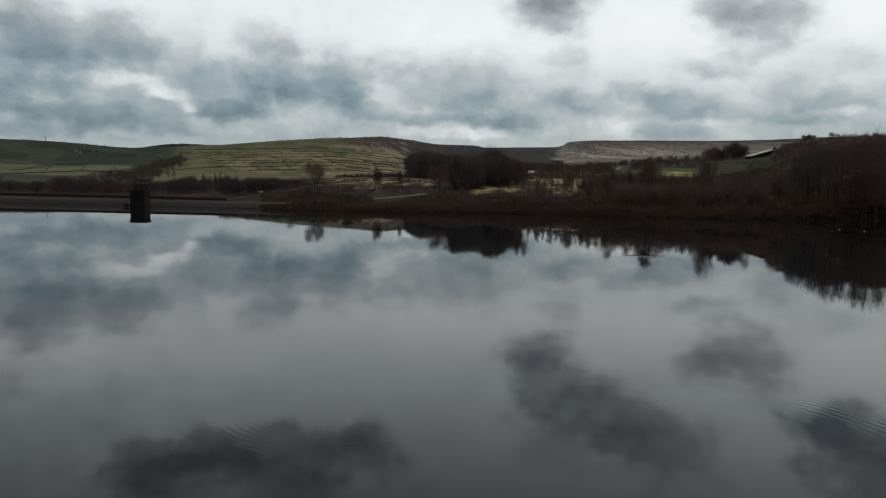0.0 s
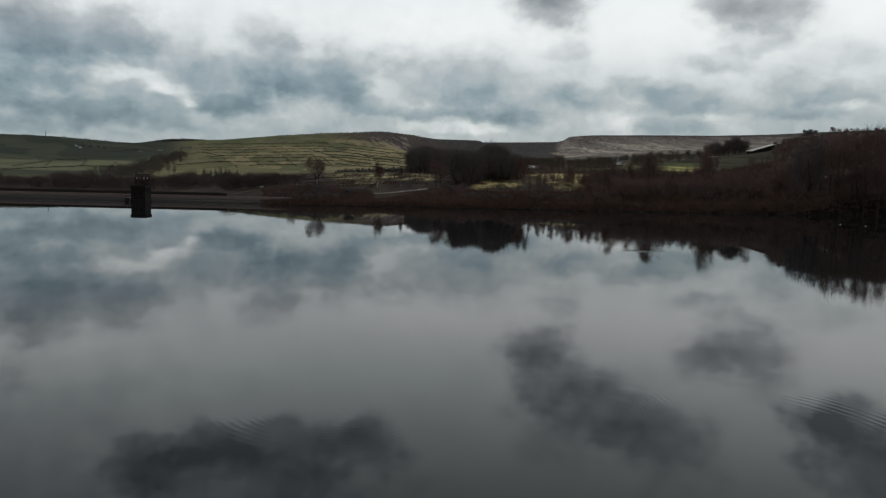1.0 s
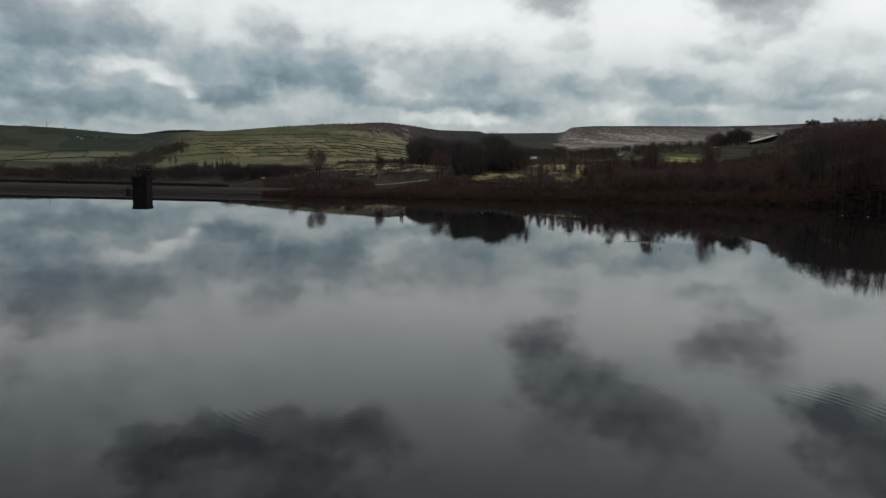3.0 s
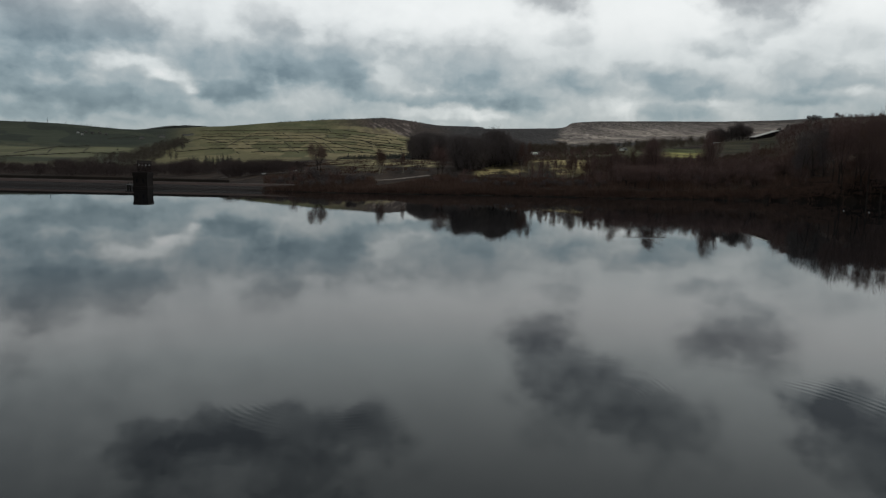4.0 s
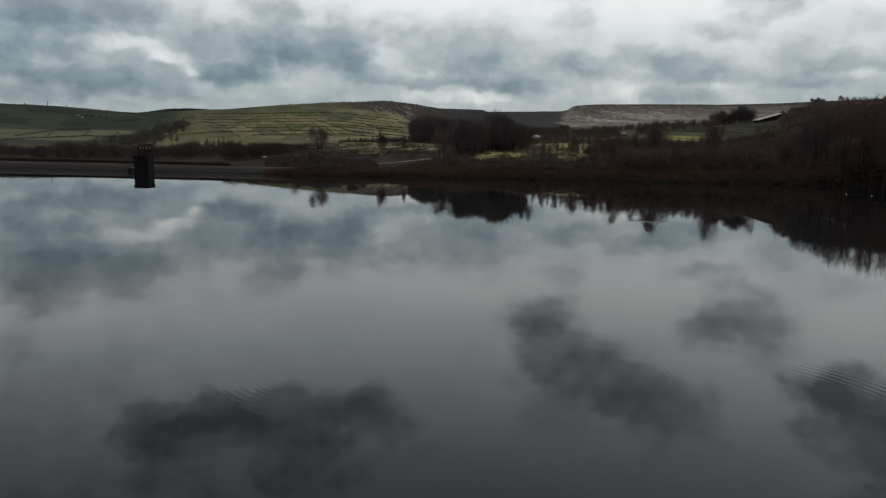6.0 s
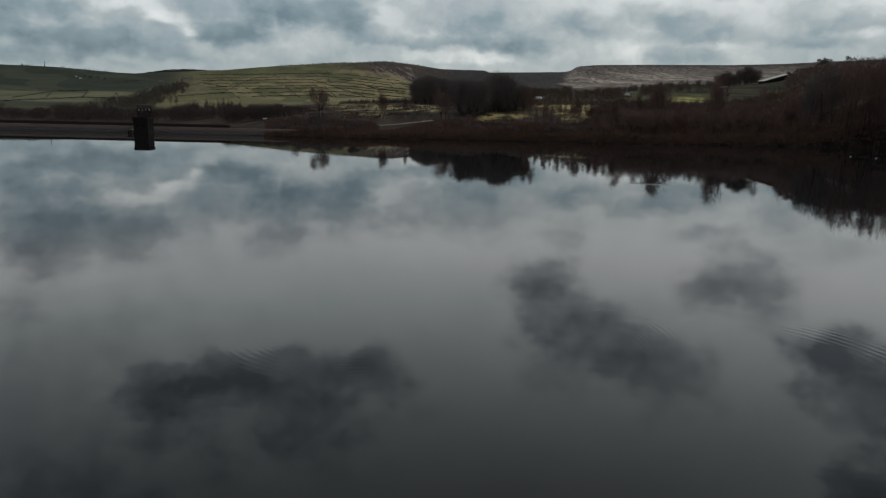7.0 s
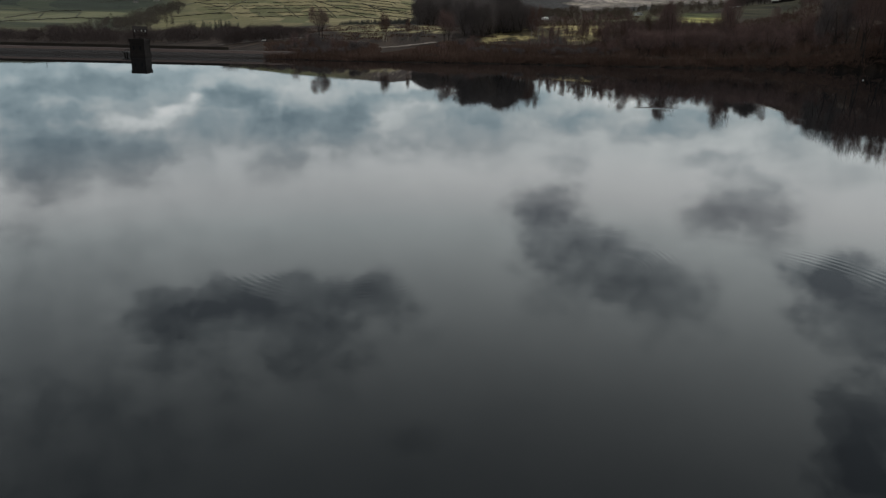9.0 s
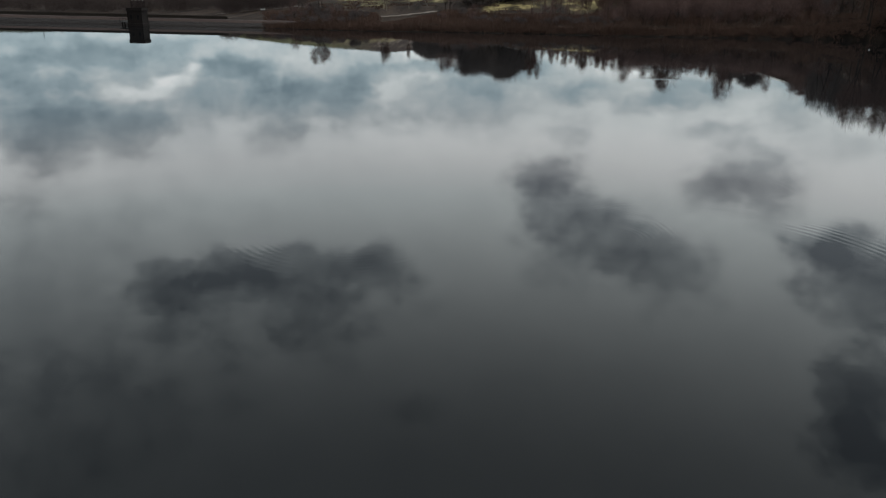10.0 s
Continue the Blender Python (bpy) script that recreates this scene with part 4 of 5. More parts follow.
# trees that stand out of the growth: kinds, bearing, distance, rise of the mirrored top, half width in degrees
NARROW = SLIM + BIRCH
for kinds, girth, az, r, rise, half in (
        (BROAD, 0.36, -12.3, 300, 4.06, 0.5), (FAN, 0.34, -10.45, 362, 4.94, 1.0), (FAN, 0.34, -10.2, 366, 4.7, 0.8), (BIRCH, 0.22, -5.5, 352, 5.05, 0.5), (BIRCH, 0.22, -5.3, 350, 4.8, 0.4),
        (BIRCH, 0.22, -3.6, 356, 4.63, 0.25), (FAN, 0.34, -0.75, 322, 5.40, 0.95), (FAN, 0.34, -0.4, 326, 5.2, 0.8), (BIRCH, 0.22, 6.0, 330, 5.6, 0.42), (BIRCH, 0.22, 6.6, 334, 5.67, 0.42),
        (SLIM, 0.22, 7.5, 330, 4.65, 0.3), (SLIM, 0.22, 8.75, 328, 4.9, 0.36), (NARROW, 0.22, 10.1, 318, 5.24, 0.52), (SLIM, 0.22, 9.9, 322, 5.0, 0.4), (SLIM, 0.22, 11.06, 316, 5.0, 0.25),
        (SLIM, 0.22, 11.67, 318, 4.97, 0.25), (FAN, 0.34, 13.04, 322, 5.83, 0.78), (NARROW, 0.22, 14.6, 325, 5.34, 0.45), (FAN, 0.34, 16.4, 325, 6.42, 1.05), (FAN, 0.34, 16.1, 330, 6.1, 0.7),
        (SLIM, 0.22, 18.5, 330, 5.16, 0.34), (FAN, 0.34, 20.5, 338, 6.62, 0.95), (FAN, 0.34, 20.2, 342, 6.2, 0.7), (FAN, 0.34, 23.35, 340, 5.94, 0.5), (BROAD, 0.36, 25.45, 330, 6.38, 0.6)):
    tall = mirror_height(az, r, rise) * 1.15
    plant(kinds, az, r, tall, r * math.tan(radians(half)) / (girth * tall))
for az, r, rise, half in ((26.6, 322, 6.6, 0.8), (27.3, 330, 6.9, 0.9), (28.0, 326, 7.1, 0.8), (28.6, 322, 7.5, 0.8), (29.2, 316, 7.72, 0.95),
                          (30.0, 326, 7.6, 0.7), (30.8, 318, 7.8, 0.95), (31.6, 326, 7.7, 0.8), (32.3, 320, 7.8, 0.9), (33.2, 322, 7.8, 0.9)):
    tall = mirror_height(az, r, rise) * 1.2
    plant(THICK if rise < 7.2 else FAN + TALL, az, r, tall, r * math.tan(radians(half)) / (0.3 * tall))
# dense plantation on the middle slope: spruce at one end, leafless trees after it
for k in range(135):
    az = max(place_rng.uniform(-2.9, 6.2), place_rng.uniform(-2.9, -1.6))
    r = place_rng.uniform(600, 720) if az < 0.6 else place_rng.uniform(368, 405) if az < 2.8 else place_rng.uniform(388, 432)
    rise = np.interp(az, (-2.8, -1, 0.6, 1.4, 2.0, 2.7, 3.0, 3.7, 4.6, 5.2, 5.6, 6.4), (2.50, 2.45, 2.25, 2.34, 2.32, 2.2, 2.6, 2.88, 2.65, 2.0, 2.15, 1.7))
    kinds, wide = THICK, 0.78
    plant(kinds, az, r, min(allowed(az, r, rise), 29) * place_rng.uniform(0.72, 1.07) * (1.15 if az > 1 else 1.2), wide)
for k in range(16):
    az, r = -2.85 + 2.6 * k / 16, place_rng.uniform(610, 680)
    plant(THICK, az, r, allowed(az, r, 2.5 - 0.04 * (az + 2.8) ** 2) * place_rng.uniform(0.92, 1.06), 0.75)
# wooded bank
for k in range(140):
    az = 11.0 + 23.5 * place_rng.random() ** 0.85
    r = float(shore_r(az)) + place_rng.uniform(8, 90 if az < 16.5 or az > 20.5 else 60)
    tall = min(crown_top(az, r) * place_rng.uniform(0.4, 0.78), 14)
    if az < 24:
        tall = min(tall, allowed(az, r, 0.75))
    if tall > 2:
        plant(BROAD + THICK[:1] + BIRCH[:1], az, r, tall, 1.1)


def under_track(az, r, z):
    """Room for growth below the line of sight to the track on the western bank."""
    if not -9.2 < az < -0.6:
        return 99.0
    return EYE_H + r * math.tan(radians(float(np.interp(az, (-9.2, -6.2, -5.7, -4.0, -2.6, -1.4, -0.6), (-0.5, -0.9, -1.72, -1.5, -1.15, -0.95, -0.5))))) - z


# alder scrub by the shore
for k in range(40):
    az = place_rng.uniform(-9, 1.5)
    r = float(shore_r(az)) + place_rng.uniform(6, 80)
    room = under_track(az, r, ground_at(*polar(az, r)))
    if room > 2:
        plant(BROAD + THICK, az, r, min(place_rng.uniform(3, 6.5), max(2.5, crown_top(az, r) * 0.9), room), 1.4)
for k in range(34):
    az = place_rng.uniform(-14.2, -8.6)
    r = float(shore_r(az)) + place_rng.uniform(5, 70)
    plant(BROAD + THICK, az, r, max(3.0, crown_top(az, r) * place_rng.uniform(0.6, 0.95)), 1.2)
# slender ashes and alders along the water, thin enough to see the slope through
for k in range(170):
    az = 5.2 + 19.8 * (k + place_rng.uniform(-0.5, 0.5)) / 170
    r = float(shore_r(az)) + (place_rng.uniform(178, 212) if az < 11 or (az < 13 and k % 6) else place_rng.uniform(10, 60))
    if r > 380 and (6.3 < az < 7.5 or 13.3 < az < 14.5):
        if az < 8:
            continue
        r -= 120
    tall = crown_top(az, r) * (place_rng.uniform(0.86, 1.1) if r < 400 else place_rng.uniform(0.45, 0.98))
    if tall > 2 and not (r > 400 and k % 2):
        plant(SLIM if k % 3 else BROAD, az, r, tall, place_rng.uniform(1.0, 1.4))
for az in (5.9, 6.5, 6.9, 7.3, 7.6, 8.1, 8.6, 9.3):
    r = float(shore_r(az)) + place_rng.uniform(12, 40)
    plant(SLIM, az, r, max(3.0, crown_top(az, r) * place_rng.uniform(0.7, 0.95)), 0.9)
# rounded sallows at the water's edge
for az in np.arange(1.6, 13.0, 0.38):
    az = float(az) + place_rng.uniform(-0.15, 0.15)
    r = float(shore_r(az)) + place_rng.uniform(10, 24)
    plant(THICK, az, r, mirror_height(az, r, 3.5 + place_rng.uniform(-0.25, 0.15)), 1.3)
# a thin row of young alders close to the water
for az in np.arange(6.9, 19.6, 0.42):
    az = float(az) + place_rng.uniform(-0.16, 0.16)
    r = float(shore_r(az)) + place_rng.uniform(45, 62)
    plant(SLIM, az, r, mirror_height(az, r, float(np.interp(az, (7, 12, 20), (4.75, 5.15, 5.3)) + place_rng.uniform(-0.12, 0.25))), place_rng.uniform(0.55, 0.8))
# two clumps of round oaks by the barn
for az, r, rise in ((20.4, 600, 3.05), (20.75, 604, 3.3), (21.05, 600, 3.2), (21.35, 602, 2.95), (21.75, 600, 3.4), (22.1, 604, 3.68), (22.5, 600, 3.66), (22.85, 604, 3.4),
                    (24.9, 640, 3.25), (25.4, 630, 3.35), (25.1, 622, 3.1), (26.8, 600, 4.1), (27.1, 604, 4.16), (27.4, 600, 4.08)):
    for k in range(3):
        plant(THICK, az + place_rng.gauss(0, 0.12) * k, r + 4 * k, allowed(az, r, rise) * (1.15 - 0.14 * k), 1.0)
# a row of spiky bare trees on the crest
for az in np.arange(28.35, 34, 0.11):
    x, y = spot(az, 3.72, 480)
    r = math.hypot(x, y)
    plant(BIRCH + TALL + BROAD[:1], az, r, max(2.5, allowed(az, r, 4.24 + place_rng.uniform(-0.2, 0.1))), 0.9)

# far woods, as one mass each
spots = []
for k in range(330):
    az, r = place_rng.uniform(-36, -11.0), 0.0
    r = place_rng.uniform(float(np.interp(az, (-20, -17, -12), (505, 430, 350))), 690)
    rise = np.interp(az, (-36, -33, -31.6, -30.8, -30, -29, -27.2, -25.3, -23.4, -19, -15, -12), (0.2, 0.05, -0.2, -0.5, -0.2, 0.15, 0.5, 0.35, 0.15, 0.25, 0.3, 0.2))
    tall = min(allowed(az, r, rise), 14) * place_rng.uniform(0.6, 1.04)
    spots.append((*polar(az, r), tall, place_rng.uniform(1.1, 1.7)))
for k in range(60):
    az = place_rng.uniform(-17.5, -11.8)
    r = place_rng.uniform(392, 425)
    spots.append((*polar(az, r), max(2.0, allowed(az, r, place_rng.uniform(0.1, 0.36))), 1.2))
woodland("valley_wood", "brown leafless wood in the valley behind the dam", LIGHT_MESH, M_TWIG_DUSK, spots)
spots = []
for k in range(620):
    f = place_rng.random()
    az = -24.6 + 4.1 * f + place_rng.gauss(0, 0.25 + 0.9 * (1 - f))
    x, y = spot(az, -0.3 + 1.65 * f + place_rng.gauss(0, 0.12), 1100)
    spots.append((x, y, place_rng.uniform(8, 14), 1.5))
woodland("clough_wood", "leafless wood filling a side clough", LIGHT_MESH, M_TWIG_DIM, spots)
spots = []
for k in range(620):
    az = place_rng.uniform(-23.0, -18.8)
    x, y = polar(az, place_rng.uniform(3800, 4000))
    spots.append((x, y, place_rng.uniform(9, 13) * min(1.0, 0.3 + (az + 23.0) * 0.5, 0.3 + (-18.8 - az) * 0.5), 3.0))
for k in range(70):
    az = place_rng.choice((-30.6, -28.2, -27.6, -26.9, -26.4, -25.7)) + place_rng.gauss(0, 0.18)
    spots.append((*polar(az, place_rng.uniform(3260, 3310)), place_rng.uniform(3, 8), 2.2))
for k in range(260):
    az = -13.5 + 11.5 * place_rng.random()
    x, y = polar(az, place_rng.uniform(3240, 3320))
    spots.append((x, y, place_rng.uniform(3, 7), 2.6))
woodland("hilltop_plantation", "dark conifer plantation along the hilltop", LIGHT_FIR, M_NEEDLE, spots)
spots = []
for k in range(40):
    az = place_rng.uniform(-20.2, -16.4)
    r = place_rng.uniform(600, 680)
    spots.append((*polar(az, r), allowed(az, r, place_rng.uniform(0.0, 0.4) + 0.35 * math.exp(-((az + 18.0) / 0.7) ** 2)), 1.0))
for k in range(300):
    az = place_rng.uniform(-8.9, -1.6)
    r = place_rng.uniform(900, 990)
    spots.append((*polar(az, r), allowed(az, r, np.interp(az, (-9, -5, -3), (0.55, 0.85, 0.92)) + place_rng.uniform(-0.14, 0.02)), 2.0))
for k in range(50):
    az = place_rng.uniform(9.5, 19.5)
    r = place_rng.uniform(900, 1100)
    spots.append((*polar(az, r), place_rng.uniform(5, 11), 1.3))
woodland("shelter_belt", "dark spruce shelter belts between the fields", LIGHT_FIR, M_NEEDLE, spots)
spots = []
for k in range(190):
    az = place_rng.uniform(24.8, 36)
    r = place_rng.uniform(395, 610)
    cap = np.interp(az, (24.8, 25.3, 26.2, 28, 32), (2.9, 3.4, 3.85, 3.98, 4.15))
    tall = min(allowed(az, r, cap), 11) * place_rng.uniform(0.7, 1.0)
    if tall > 2:
        spots.append((*polar(az, r), tall, 1.3))
woodland("hanging_wood", "dark leafless wood climbing the steep bank to the skyline", LIGHT_MESH, M_TWIG, spots)
spots = []
for k in range(150):
    az = place_rng.uniform(11.3, 24.5)
    r = place_rng.uniform(335, 430 + 60 * float(smooth(az, 14, 18)))
    if 16.4 < az < 20.3 and r > 385:
        continue
    tall = min(place_rng.uniform(4, 7), allowed(az, r, float(np.interp(az, (11, 16, 20, 23.5, 24.5), (0.95, 0.95, 1.2, 1.6, 2.4)))))
    if tall > 1.2:
        spots.append((*polar(az, r), tall, 1.5))
for k in range(170):
    az = place_rng.uniform(5.6, 18.0)
    r = place_rng.uniform(425, 470)
    tall = min(allowed(az, r, np.interp(az, (5.6, 9, 13, 18), (0.98, 1.05, 1.2, 1.35))), 6.5) * place_rng.uniform(0.6, 1.0)
    if tall > 1.2 and not (16.7 < az < 20.4):
        spots.append((*polar(az, r), tall, 1.6))
woodland("bank_wood", "brown leafless scrub wood above the bank", LIGHT_MESH, M_TWIG_OLIVE, spots)
spots = []
for k in range(170):
    az = place_rng.uniform(8.0, 20.5)
    r = place_rng.uniform(560, 1000)
    if r < 800 and (6.2 < az < 7.7 or 13.2 < az < 14.7):
        continue
    spots.append((*polar(az, r), place_rng.uniform(4, 9) * (1.25 if r > 800 else 0.7), 1.6))
for k in range(170):
    az = place_rng.uniform(6.6, 20.5)
    r = place_rng.uniform(590, 690)
    rise = np.interp(az, (6.6, 8, 9.5, 12, 16, 20.5), (1.5, 1.75, 2.0, 2.3, 2.5, 2.55))
    tall = min(allowed(az, r, rise), 17) * place_rng.uniform(0.6, 1.0)
    if tall > 2 and not (16.6 < az < 20.4 and r < 640) and not (6.2 < az < 7.7 or 13.2 < az < 14.7):
        spots.append((*polar(az, r), tall, 1.1))
for k in range(70):
    az = place_rng.uniform(6.2, 9.5)
    r = place_rng.uniform(1100, 1500)
    spots.append((*polar(az, r), place_rng.uniform(10, 20), 1.5))
woodland("hillside_thorns", "scattered leafless thorns and small trees on the slope", LIGHT_MESH, M_TWIG_OLIVE, spots)


def build_scrub():
    """Leafless scrub and dead bracken on the banks, one mass."""
    rng = random.Random(8)
    vs, fs = [], []
    for k in range(13000):
        az = -14.5 + 51 * rng.random() ** 0.9
        rs = float(np.interp(az, SCRUB_AZ, SCRUB_R))
        r = rs + 1 + float(np.interp(az, (-15, -9, -6, 0, 2, 10, 12.5, 17), (95, 80, 62, 62, 48, 50, 90, 120))) * rng.random() ** 1.1
        x, y = polar(az, r)
        tall = noise.noise(Vector((x / 18, y / 18, 6.0)))
        if noise.noise(Vector((x / 14, y / 14, 2.0))) < -0.25 - 0.2 * smooth(az, 8, 18):
            continue
        h = rng.uniform(0.8, 1.6) * (1.0 + 2.2 * max(0.0, tall + 0.1) * (1 + smooth(az, 8, 18)))
        z = SCRUB_Z(x, y)
        h = min(h, under_track(az, r, z) * 0.75)
        if h < 0.25:
            continue
        for s in range(12):
            a, o = rng.uniform(0, 6.28), rng.uniform(0.1, 0.9)
            px, py = rng.gauss(0, 0.8), rng.gauss(0, 0.8)
            lift = rng.uniform(-0.1, 0.5) * h
            p = Vector((x + px, y + py, z + lift))
            q = p + Vector((math.cos(a) * o * h * 0.5, math.sin(a) * o * h * 0.5, h * rng.uniform(0.4, 0.75)))
            sliver(vs, fs, p, q, 0.085, rng)
    # a close fringe along the water's edge
    for k in range(3600):
        az = rng.uniform(-14.5, 36)
        r = float(np.interp(az, SCRUB_AZ, SCRUB_R)) + rng.uniform(-0.3, 6)
        x, y = polar(az, r)
        z = SCRUB_Z(x, y)
        for s in range(10):
            p = Vector((x + rng.gauss(0, 0.8), y + rng.gauss(0, 0.5), z - 0.1))
            sliver(vs, fs, p, p + Vector((rng.uniform(-0.6, 0.6), rng.uniform(-0.8, 0.3), rng.uniform(0.4, 1.5))), 0.10, rng)
    # low heather further up the slope
    for k in range(9000):
        az, r = rng.uniform(-12, 14), rng.uniform(305, 640)
        x, y = polar(az, r)
        if r < 350 and under_track(az, r, SCRUB_Z(x, y)) < 0.9:
            continue
        if noise.fractal(Vector((x / 20, y / 13, 3.3)), 0.6, 2.1, 4) > (-0.34 if az > 1.5 else -0.28):
            continue
        z = SCRUB_Z(x, y)
        for s in range(5):
            p = Vector((x + rng.gauss(0, 1.0), y + rng.gauss(0, 1.0), z - 0.1))
            sliver(vs, fs, p, p + Vector((rng.uniform(-0.5, 0.5), rng.uniform(-0.5, 0.5), rng.uniform(0.5, 1.3))), 0.22, rng)
    ob = mesh_part("scrub", vs, fs, M_BRACKEN)
    tagged(ob, "dense brown bracken and leafless scrub on the bank", "scrub", kind="stuff")


SCRUB_AZ = np.linspace(-15, 37, 105)
SCRUB_R = shore_r(SCRUB_AZ)


def SCRUB_Z(x, y):
    return float(land_z(x, y, False)[0])


build_scrub()

# ---------------------------------------------------------------- field walls
# long boundaries that cross the slope: bearing and rise of both ends, in degrees
CROSS_WALLS = (
    (-10.9, 2.05, -6.6, 0.78), (-7.0, 1.78, -2.6, 0.97), (-10.0, 1.55, -9.1, 0.75), (-13.0, 1.46, -11.9, 0.65),
    (-9.8, 2.83, -9.6, 1.86), (-17.4, 1.04, -15.5, 1.98), (-3.4, 1.79, -1.8, 0.95), (-7.1, 1.85, -5.6, 1.36),
    (-8.4, 2.27, -8.2, 1.82), (-8.0, 2.73, -8.0, 2.32), (-31.6, 0.15, -28.9, 0.69), (-28.9, 0.69, -26.9, 0.78),
    (-33.0, -0.14, -27.2, 0.27), (-27.2, 0.27, -25.0, 0.3), (-27.3, 0.33, -26.9, 0.76), (-25.7, 1.34, -23.4, 1.64),
    (-20.5, 1.24, -17.4, 1.92), (-19.4, 1.56, -17.4, 1.33), (-21.1, 0.5, -17.5, 0.9), (-29.6, 0.2, -29.2, 0.62),
)


def contour_walls(rng):
    """Walls that follow the hill, level over level, broken here and there and joined by short cross walls."""
    rows = []
    level = 0.95
    while level < 2.75:
        az = -20.0 + rng.uniform(0, 1.5)
        while az < -2.6:
            span = rng.uniform(1.6, 4.5)
            end = min(az + span, -2.4)

            def rise(a):
                return level + (0.045 * (a + 9) if a < -9 else -0.075 * (a + 9) * (0.6 + 0.25 * level)) + 0.0

            cut = [az, (az + end) / 2, end]
            for a0, a1 in zip(cut[:-1], cut[1:]):
                e0, e1 = rise(a0), rise(a1)
                if 0.62 < e0 < 2.75 and 0.62 < e1 < 2.75:
                    rows.append((a0, e0, a1, e1))
            if rng.random() < 0.6:
                rows.append((end, rise(end), end + rng.uniform(-0.1, 0.25), rise(end) - rng.uniform(0.14, 0.2)))
            az = end + (rng.uniform(0.0, 0.2) if rng.random() < 0.6 else rng.uniform(0.4, 1.2))
        level += rng.uniform(0.16, 0.29)
    return rows


def field_wall(a0, e0, a1, e1, rng):
    """A stone wall grown over with thorn, laid along the land."""
    n = max(6, int(abs(a1 - a0) * 16 + abs(e1 - e0) * 26))
    pts = []
    for k in range(n + 1):
        f = k / n
        x, y = spot(a0 + (a1 - a0) * f, e0 + (e1 - e0) * f + 0.012 * math.sin(k * 0.45 + a0 * 3), 1050)
        pts.append(Vector((x, y, ground_at(x, y))))
    vs, fs = [], []
    for k, p in enumerate(pts):
        t = (pts[min(k + 1, n)] - pts[max(k - 1, 0)])
        t.z = 0
        side = Vector((-t.y, t.x, 0)).normalized() if t.length > 1e-6 else Vector((1, 0, 0))
        h, w = rng.uniform(1.1, 2.1), rng.uniform(0.5, 0.9)
        for q in (p - side * w - Vector((0, 0, 2)), p - side * w * 0.6 + Vector((0, 0, h)), p + side * w * 0.6 + Vector((0, 0, h)), p + side * w - Vector((0, 0, 2))):
            vs.append(tuple(q))
    for k in range(n):
        b = 4 * k
        fs += [(b + q, b + q + 1, b + q + 5, b + q + 4) for q in range(3)]
    ob = mesh_part("field_wall", vs, fs, M_WALL)
    return tagged(ob, "dark dry-stone field wall grown over with thorn", "field wall", "walls of the hill fields")


wall_rng = random.Random(9)
for row in CROSS_WALLS + tuple(contour_walls(wall_rng)):
    field_wall(*row, wall_rng)

# ---------------------------------------------------------------- buildings


def house(name, label, category, az, r, wide, deep, eaves, ridge, turn, wall_mat, roof_mat, windows=2, chimney=True, mono=False, window_mat=None, sill=0.35):
    x, y = polar(az, r)
    root = tagged(new(name), label, category)
    root.matrix_basis = pose(x, y, ground_at(x, y) - 0.2, 0, 0, -az + turn)
    hw, hd = wide / 2, deep / 2
    bm = bmesh.new()
    if mono:
        left, right = eaves, ridge
        pts = [(-hw, left), (hw, right)]
    else:
        pts = None
    base = [(-hw, -hd), (hw, -hd), (hw, hd), (-hw, hd)]
    lo = [bm.verts.new((px, py, -1.5)) for px, py in base]
    if mono:
        hi = [bm.verts.new((px, py, eaves if px < 0 else ridge)) for px, py in base]
    else:
        hi = [bm.verts.new((px, py, eaves)) for px, py in base]
    for k in range(4):
        bm.faces.new((lo[k], lo[(k + 1) % 4], hi[(k + 1) % 4], hi[k]))
    if not mono:
        g0, g1 = bm.verts.new((-hw, 0, ridge)), bm.verts.new((hw, 0, ridge))
        bm.faces.new((hi[0], g0, hi[3]))
        bm.faces.new((hi[1], hi[2], g1))
    wall = part("wall", bm, wall_mat, root)
    bm = bmesh.new()
    o, t = 0.4, 0.22
    if mono:
        ramp_v = []
        for py in (-hd - o, hd + o):
            for px, z in ((-hw - o, eaves), (hw + o, ridge)):
                ramp_v.append((bm.verts.new((px, py, z + 0.03)), bm.verts.new((px, py, z + t))))
        (a, a2), (b, b2), (c, c2), (d, d2) = ramp_v
        for f in ((a2, b2, d2, c2), (a, c, d, b), (a, b, b2, a2), (c, c2, d2, d), (a, a2, c2, c), (b, d, d2, b2)):
            bm.faces.new(f)
    else:
        for sgn in (-1, 1):
            e = (sgn * (hd + o), eaves - 0.2)
            v = [bm.verts.new((px, py, pz + dz)) for px in (-hw - o, hw + o) for py, pz in (e, (0, ridge)) for dz in (0.03, t)]
            a, a2, b, b2, c, c2, d, d2 = v
            for f in ((a2, b2, d2, c2), (a, c, d, b), (a, b, b2, a2), (c, c2, d2, d), (a, a2, c2, c)):
                bm.faces.new(f)
    bmesh.ops.recalc_face_normals(bm, faces=bm.faces)
    part("roof", bm, roof_mat, root)
    for k in range(windows):
        wx, half = -hw + wide * (k + 0.5) / windows, min(0.5, wide / windows * 0.14)
        bm = bmesh.new()
        box(bm, wx - half, -hd - 0.06, eaves * sill, wx + half, -hd + 0.02, eaves * sill + 1.2)
        win = part("window", bm, window_mat or M_IRON, wall)
    if windows:
        bm = bmesh.new()
        box(bm, -0.45, -hd - 0.05, -0.2, 0.45, -hd + 0.02, 2.0)
        part("door", bm, M_IRON, wall)
    if chimney:
        bm = bmesh.new()
        box(bm, hw - 1.1, -0.4, ridge - 0.6, hw - 0.3, 0.4, ridge + 1.1, 0.03)
        part("chimney", bm, M_STONE_DARK, root)
    return root


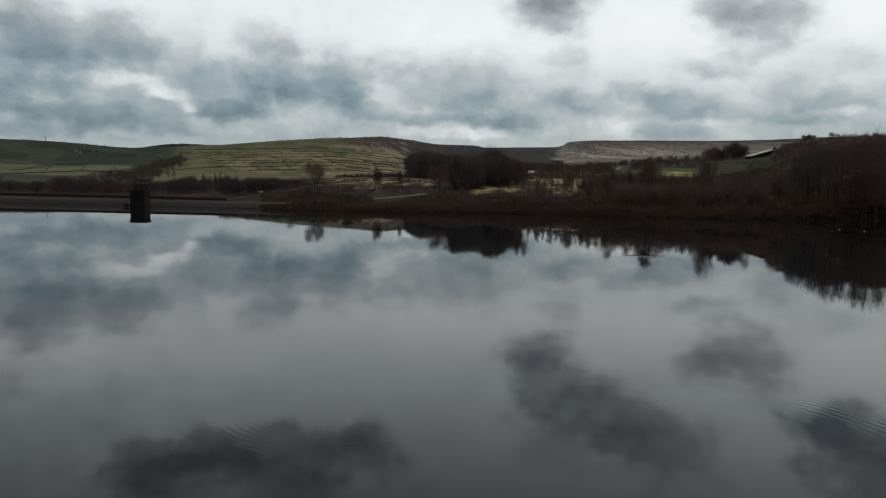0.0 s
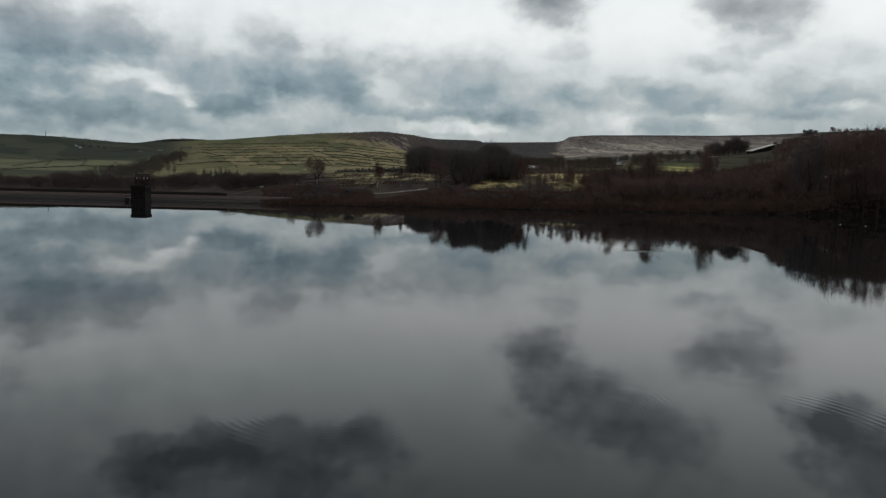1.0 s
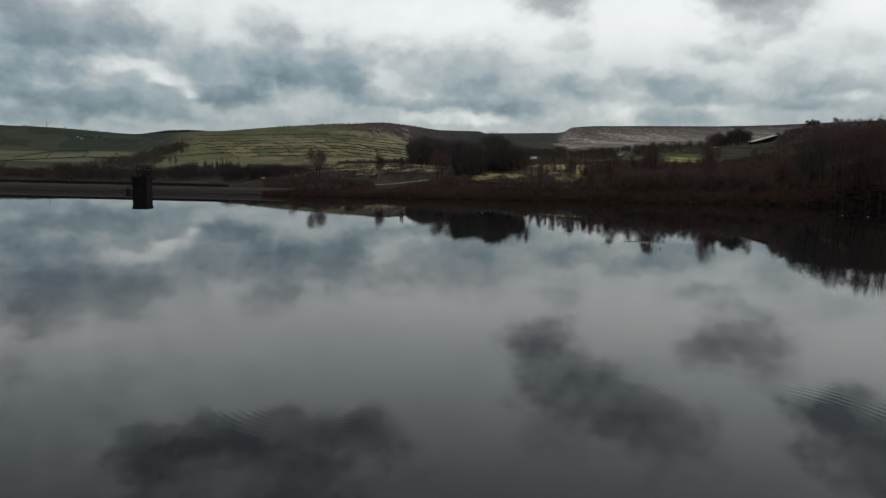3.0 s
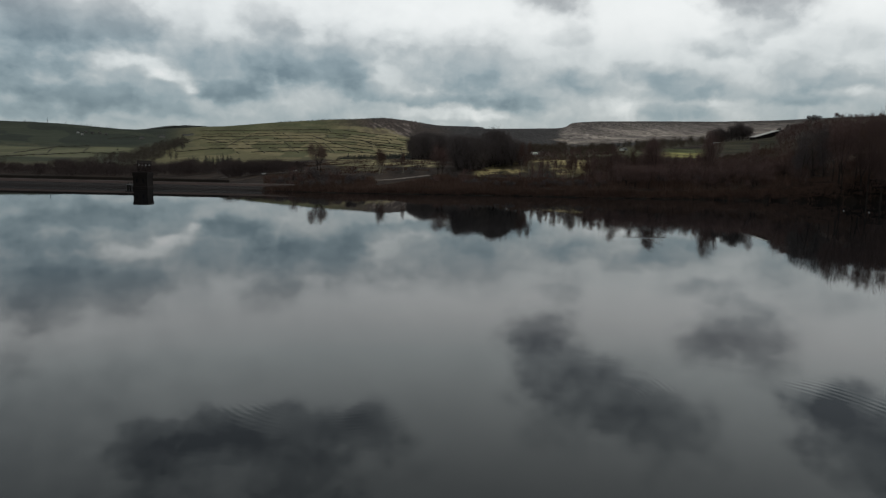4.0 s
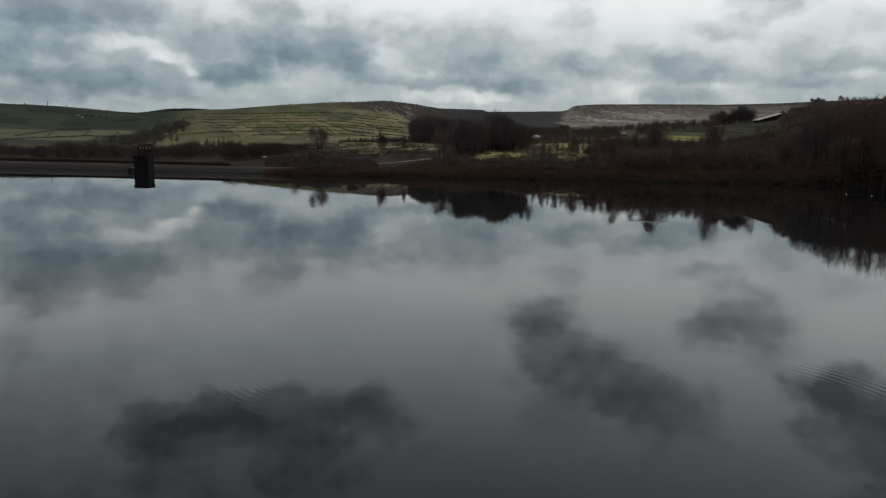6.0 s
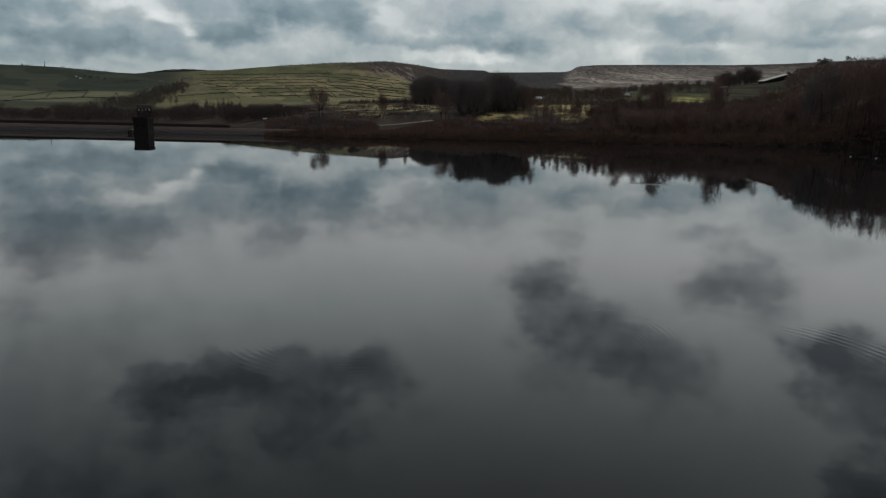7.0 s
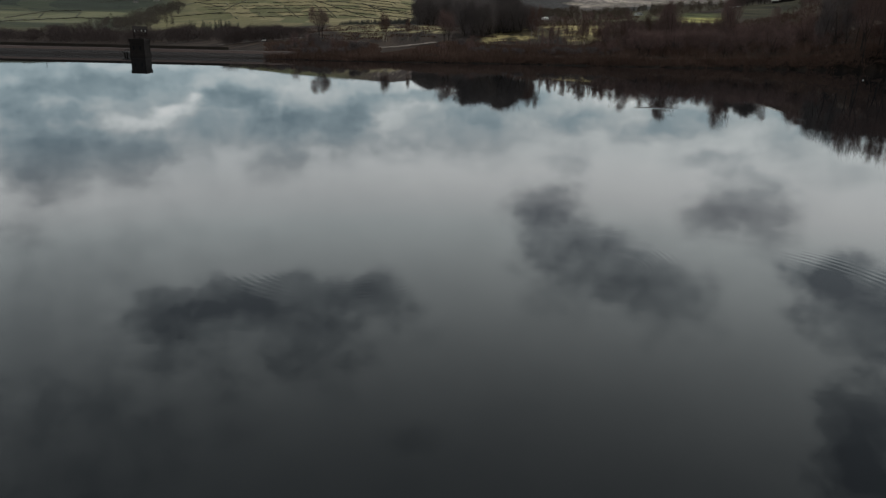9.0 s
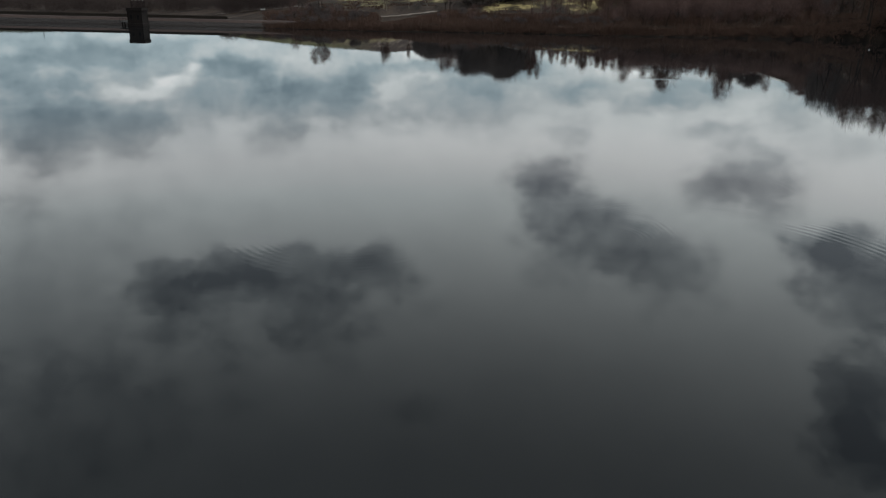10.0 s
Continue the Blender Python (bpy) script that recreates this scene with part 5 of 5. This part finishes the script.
house("barn", "long open barn with a pale sloping sheet roof", "barn", 23.95, 600, 26.0, 5.0, 0.3, 6.4, 52, M_STONE_DARK, M_SHEET, 0, False, True)
house("farmhouse", "small white farmhouse on the far slope", "house", 6.95, 800, 6.5, 4.5, 1.5, 2.7, 25, M_WHITE, M_SHEET, 3)
house("shed", "dark-roofed shed with a white gable", "shed", 13.9, 690, 7, 5, 1.3, 2.7, 62, M_WHITE, M_SLATE, 2, False)
house("boathouse", "dark-roofed pavilion with white window frames behind the dam", "house", -23.3, 520, 8.5, 6, 9.0, 11.0, 0, M_STONE_DARK, M_STONE_DARK, 4, False, False, M_WHITE, 0.84)
for az, r, w, t in ((-22.72, 1900, 9, 10), (-27.6, 2850, 8, 0), (-27.1, 2890, 7, 20), (-26.7, 2870, 9, -10), (-26.2, 2900, 7, 30), (-27.35, 2780, 6, 10), (-25.8, 2850, 8, 0), (-23.4, 2750, 16, 5), (-22.0, 2850, 22, 0), (-20.3, 2880, 26, -8), (-19.9, 2900, 12, 12)):
    house("cottage", "distant stone cottage with a pale gable on the hillside", "house", az, r, w, 8, 4.5, 7.5, t, M_WHITE if r < 2000 or -27.7 < az < -27.2 else M_STONE_PALE if az > -24 else M_STONE_DIM, M_SLATE, 3)


def build_mast():
    x, y = polar(-29.5, 3280)
    root = tagged(new("mast"), "thin dark radio mast on the hilltop", "mast")
    root.location = (x, y, ground_at(x, y))
    bm = bmesh.new()
    for k in range(4):
        box(bm, -0.9 + 0.2 * k, -0.9 + 0.2 * k, 6.0 * k - 1, 0.9 - 0.2 * k, 0.9 - 0.2 * k, 6.0 * (k + 1) - 1)
    part("pole", bm, M_IRON, root)
    bm = bmesh.new()
    box(bm, -1.6, -0.3, 15, 1.6, 0.3, 16.2)
    part("aerial", bm, M_IRON, root)


build_mast()


def build_car(az, r, turn, label="small white car parked by the barn", group="cars by the barn"):
    x, y = polar(az, r)
    root = tagged(new("parked_car"), label, "car", group)
    root.matrix_basis = pose(x, y, ground_at(x, y) + 0.05, 0, 0, -az + turn)
    bm = bmesh.new()
    box(bm, -2.1, -0.85, 0.35, 2.1, 0.85, 0.95, 0.12)
    body = part("body", bm, M_WHITE, root)
    bm = bmesh.new()
    box(bm, -1.3, -0.75, 0.95, 1.0, 0.75, 1.5, 0.2)
    part("cabin", bm, M_IRON, root)
    for px in (-1.3, 1.3):
        for py in (-0.8, 0.8):
            bm = bmesh.new()
            bmesh.ops.create_cone(bm, cap_ends=True, segments=12, radius1=0.33, radius2=0.33, depth=0.22, matrix=pose(px, py, 0.33, 90))
            part("wheel", bm, M_IRON, root)


build_car(20.45, 590, 5)
build_car(20.72, 592, 15)


def build_buoy(az, r):
    x, y = polar(az, r)
    root = tagged(new("buoy"), "small white mooring buoy floating on the water", "buoy", "buoys")
    root.location = (x, y, 0)
    bm = bmesh.new()
    bmesh.ops.create_uvsphere(bm, u_segments=16, v_segments=10, radius=0.17, matrix=Matrix.Translation((0, 0, 0.06)))
    part("float", bm, M_WHITE, root)
    bm = bmesh.new()
    bmesh.ops.create_cone(bm, cap_ends=True, segments=8, radius1=0.03, radius2=0.03, depth=0.14, matrix=Matrix.Translation((0, 0, 0.28)))
    part("ring_post", bm, M_IRON, root)


build_buoy(29.46, 240)
build_buoy(31.0, 237)


def ribbon(name, label, category, rows, half, mat, lift=0.12):
    """A track laid on the land through bearing and distance rows."""
    pts = []
    for (a0, r0), (a1, r1) in zip(rows[:-1], rows[1:]):
        for k in range(14):
            f = k / 14
            x, y = polar(a0 + (a1 - a0) * f, r0 + (r1 - r0) * f)
            pts.append(Vector((x, y, 0)))
    vs, fs = [], []
    for k, p in enumerate(pts):
        t = pts[min(k + 1, len(pts) - 1)] - pts[max(k - 1, 0)]
        s = Vector((-t.y, t.x, 0)).normalized() * half * (0.8 + 0.3 * math.sin(k * 0.9))
        for q in (p - s, p, p + s):
            vs.append((q.x, q.y, ground_at(q.x, q.y) + lift))
    for k in range(len(pts) - 1):
        b = 3 * k
        fs += [(b, b + 1, b + 4, b + 3), (b + 1, b + 2, b + 5, b + 4)]
    return tagged(mesh_part(name, vs, fs, mat), label, category, kind="structure")


ribbon("track", "pale gravel track along the bank", "track", ((-5.8, 303), (-4.0, 310), (-2.6, 321), (-1.4, 338)), 2.4, M_TRACK, 0.3)
ribbon("lane", "pale tarmac lane behind the bank", "lane", ((-18.0, 392), (-15.0, 395), (-12.5, 385), (-10.0, 372)), 1.6, M_TRACK, 0.5)
ribbon("farm_track", "pale stony farm track leading to the barn", "track", ((20.5, 588), (21.5, 592), (22.6, 594), (23.3, 596)), 1.3, M_TRACK, 0.3)
build_car(-14.6, 393, 80, "small pale car parked on the lane", "cars on the lane")
build_car(-12.2, 384, 84, "small pale car parked on the lane", "cars on the lane")
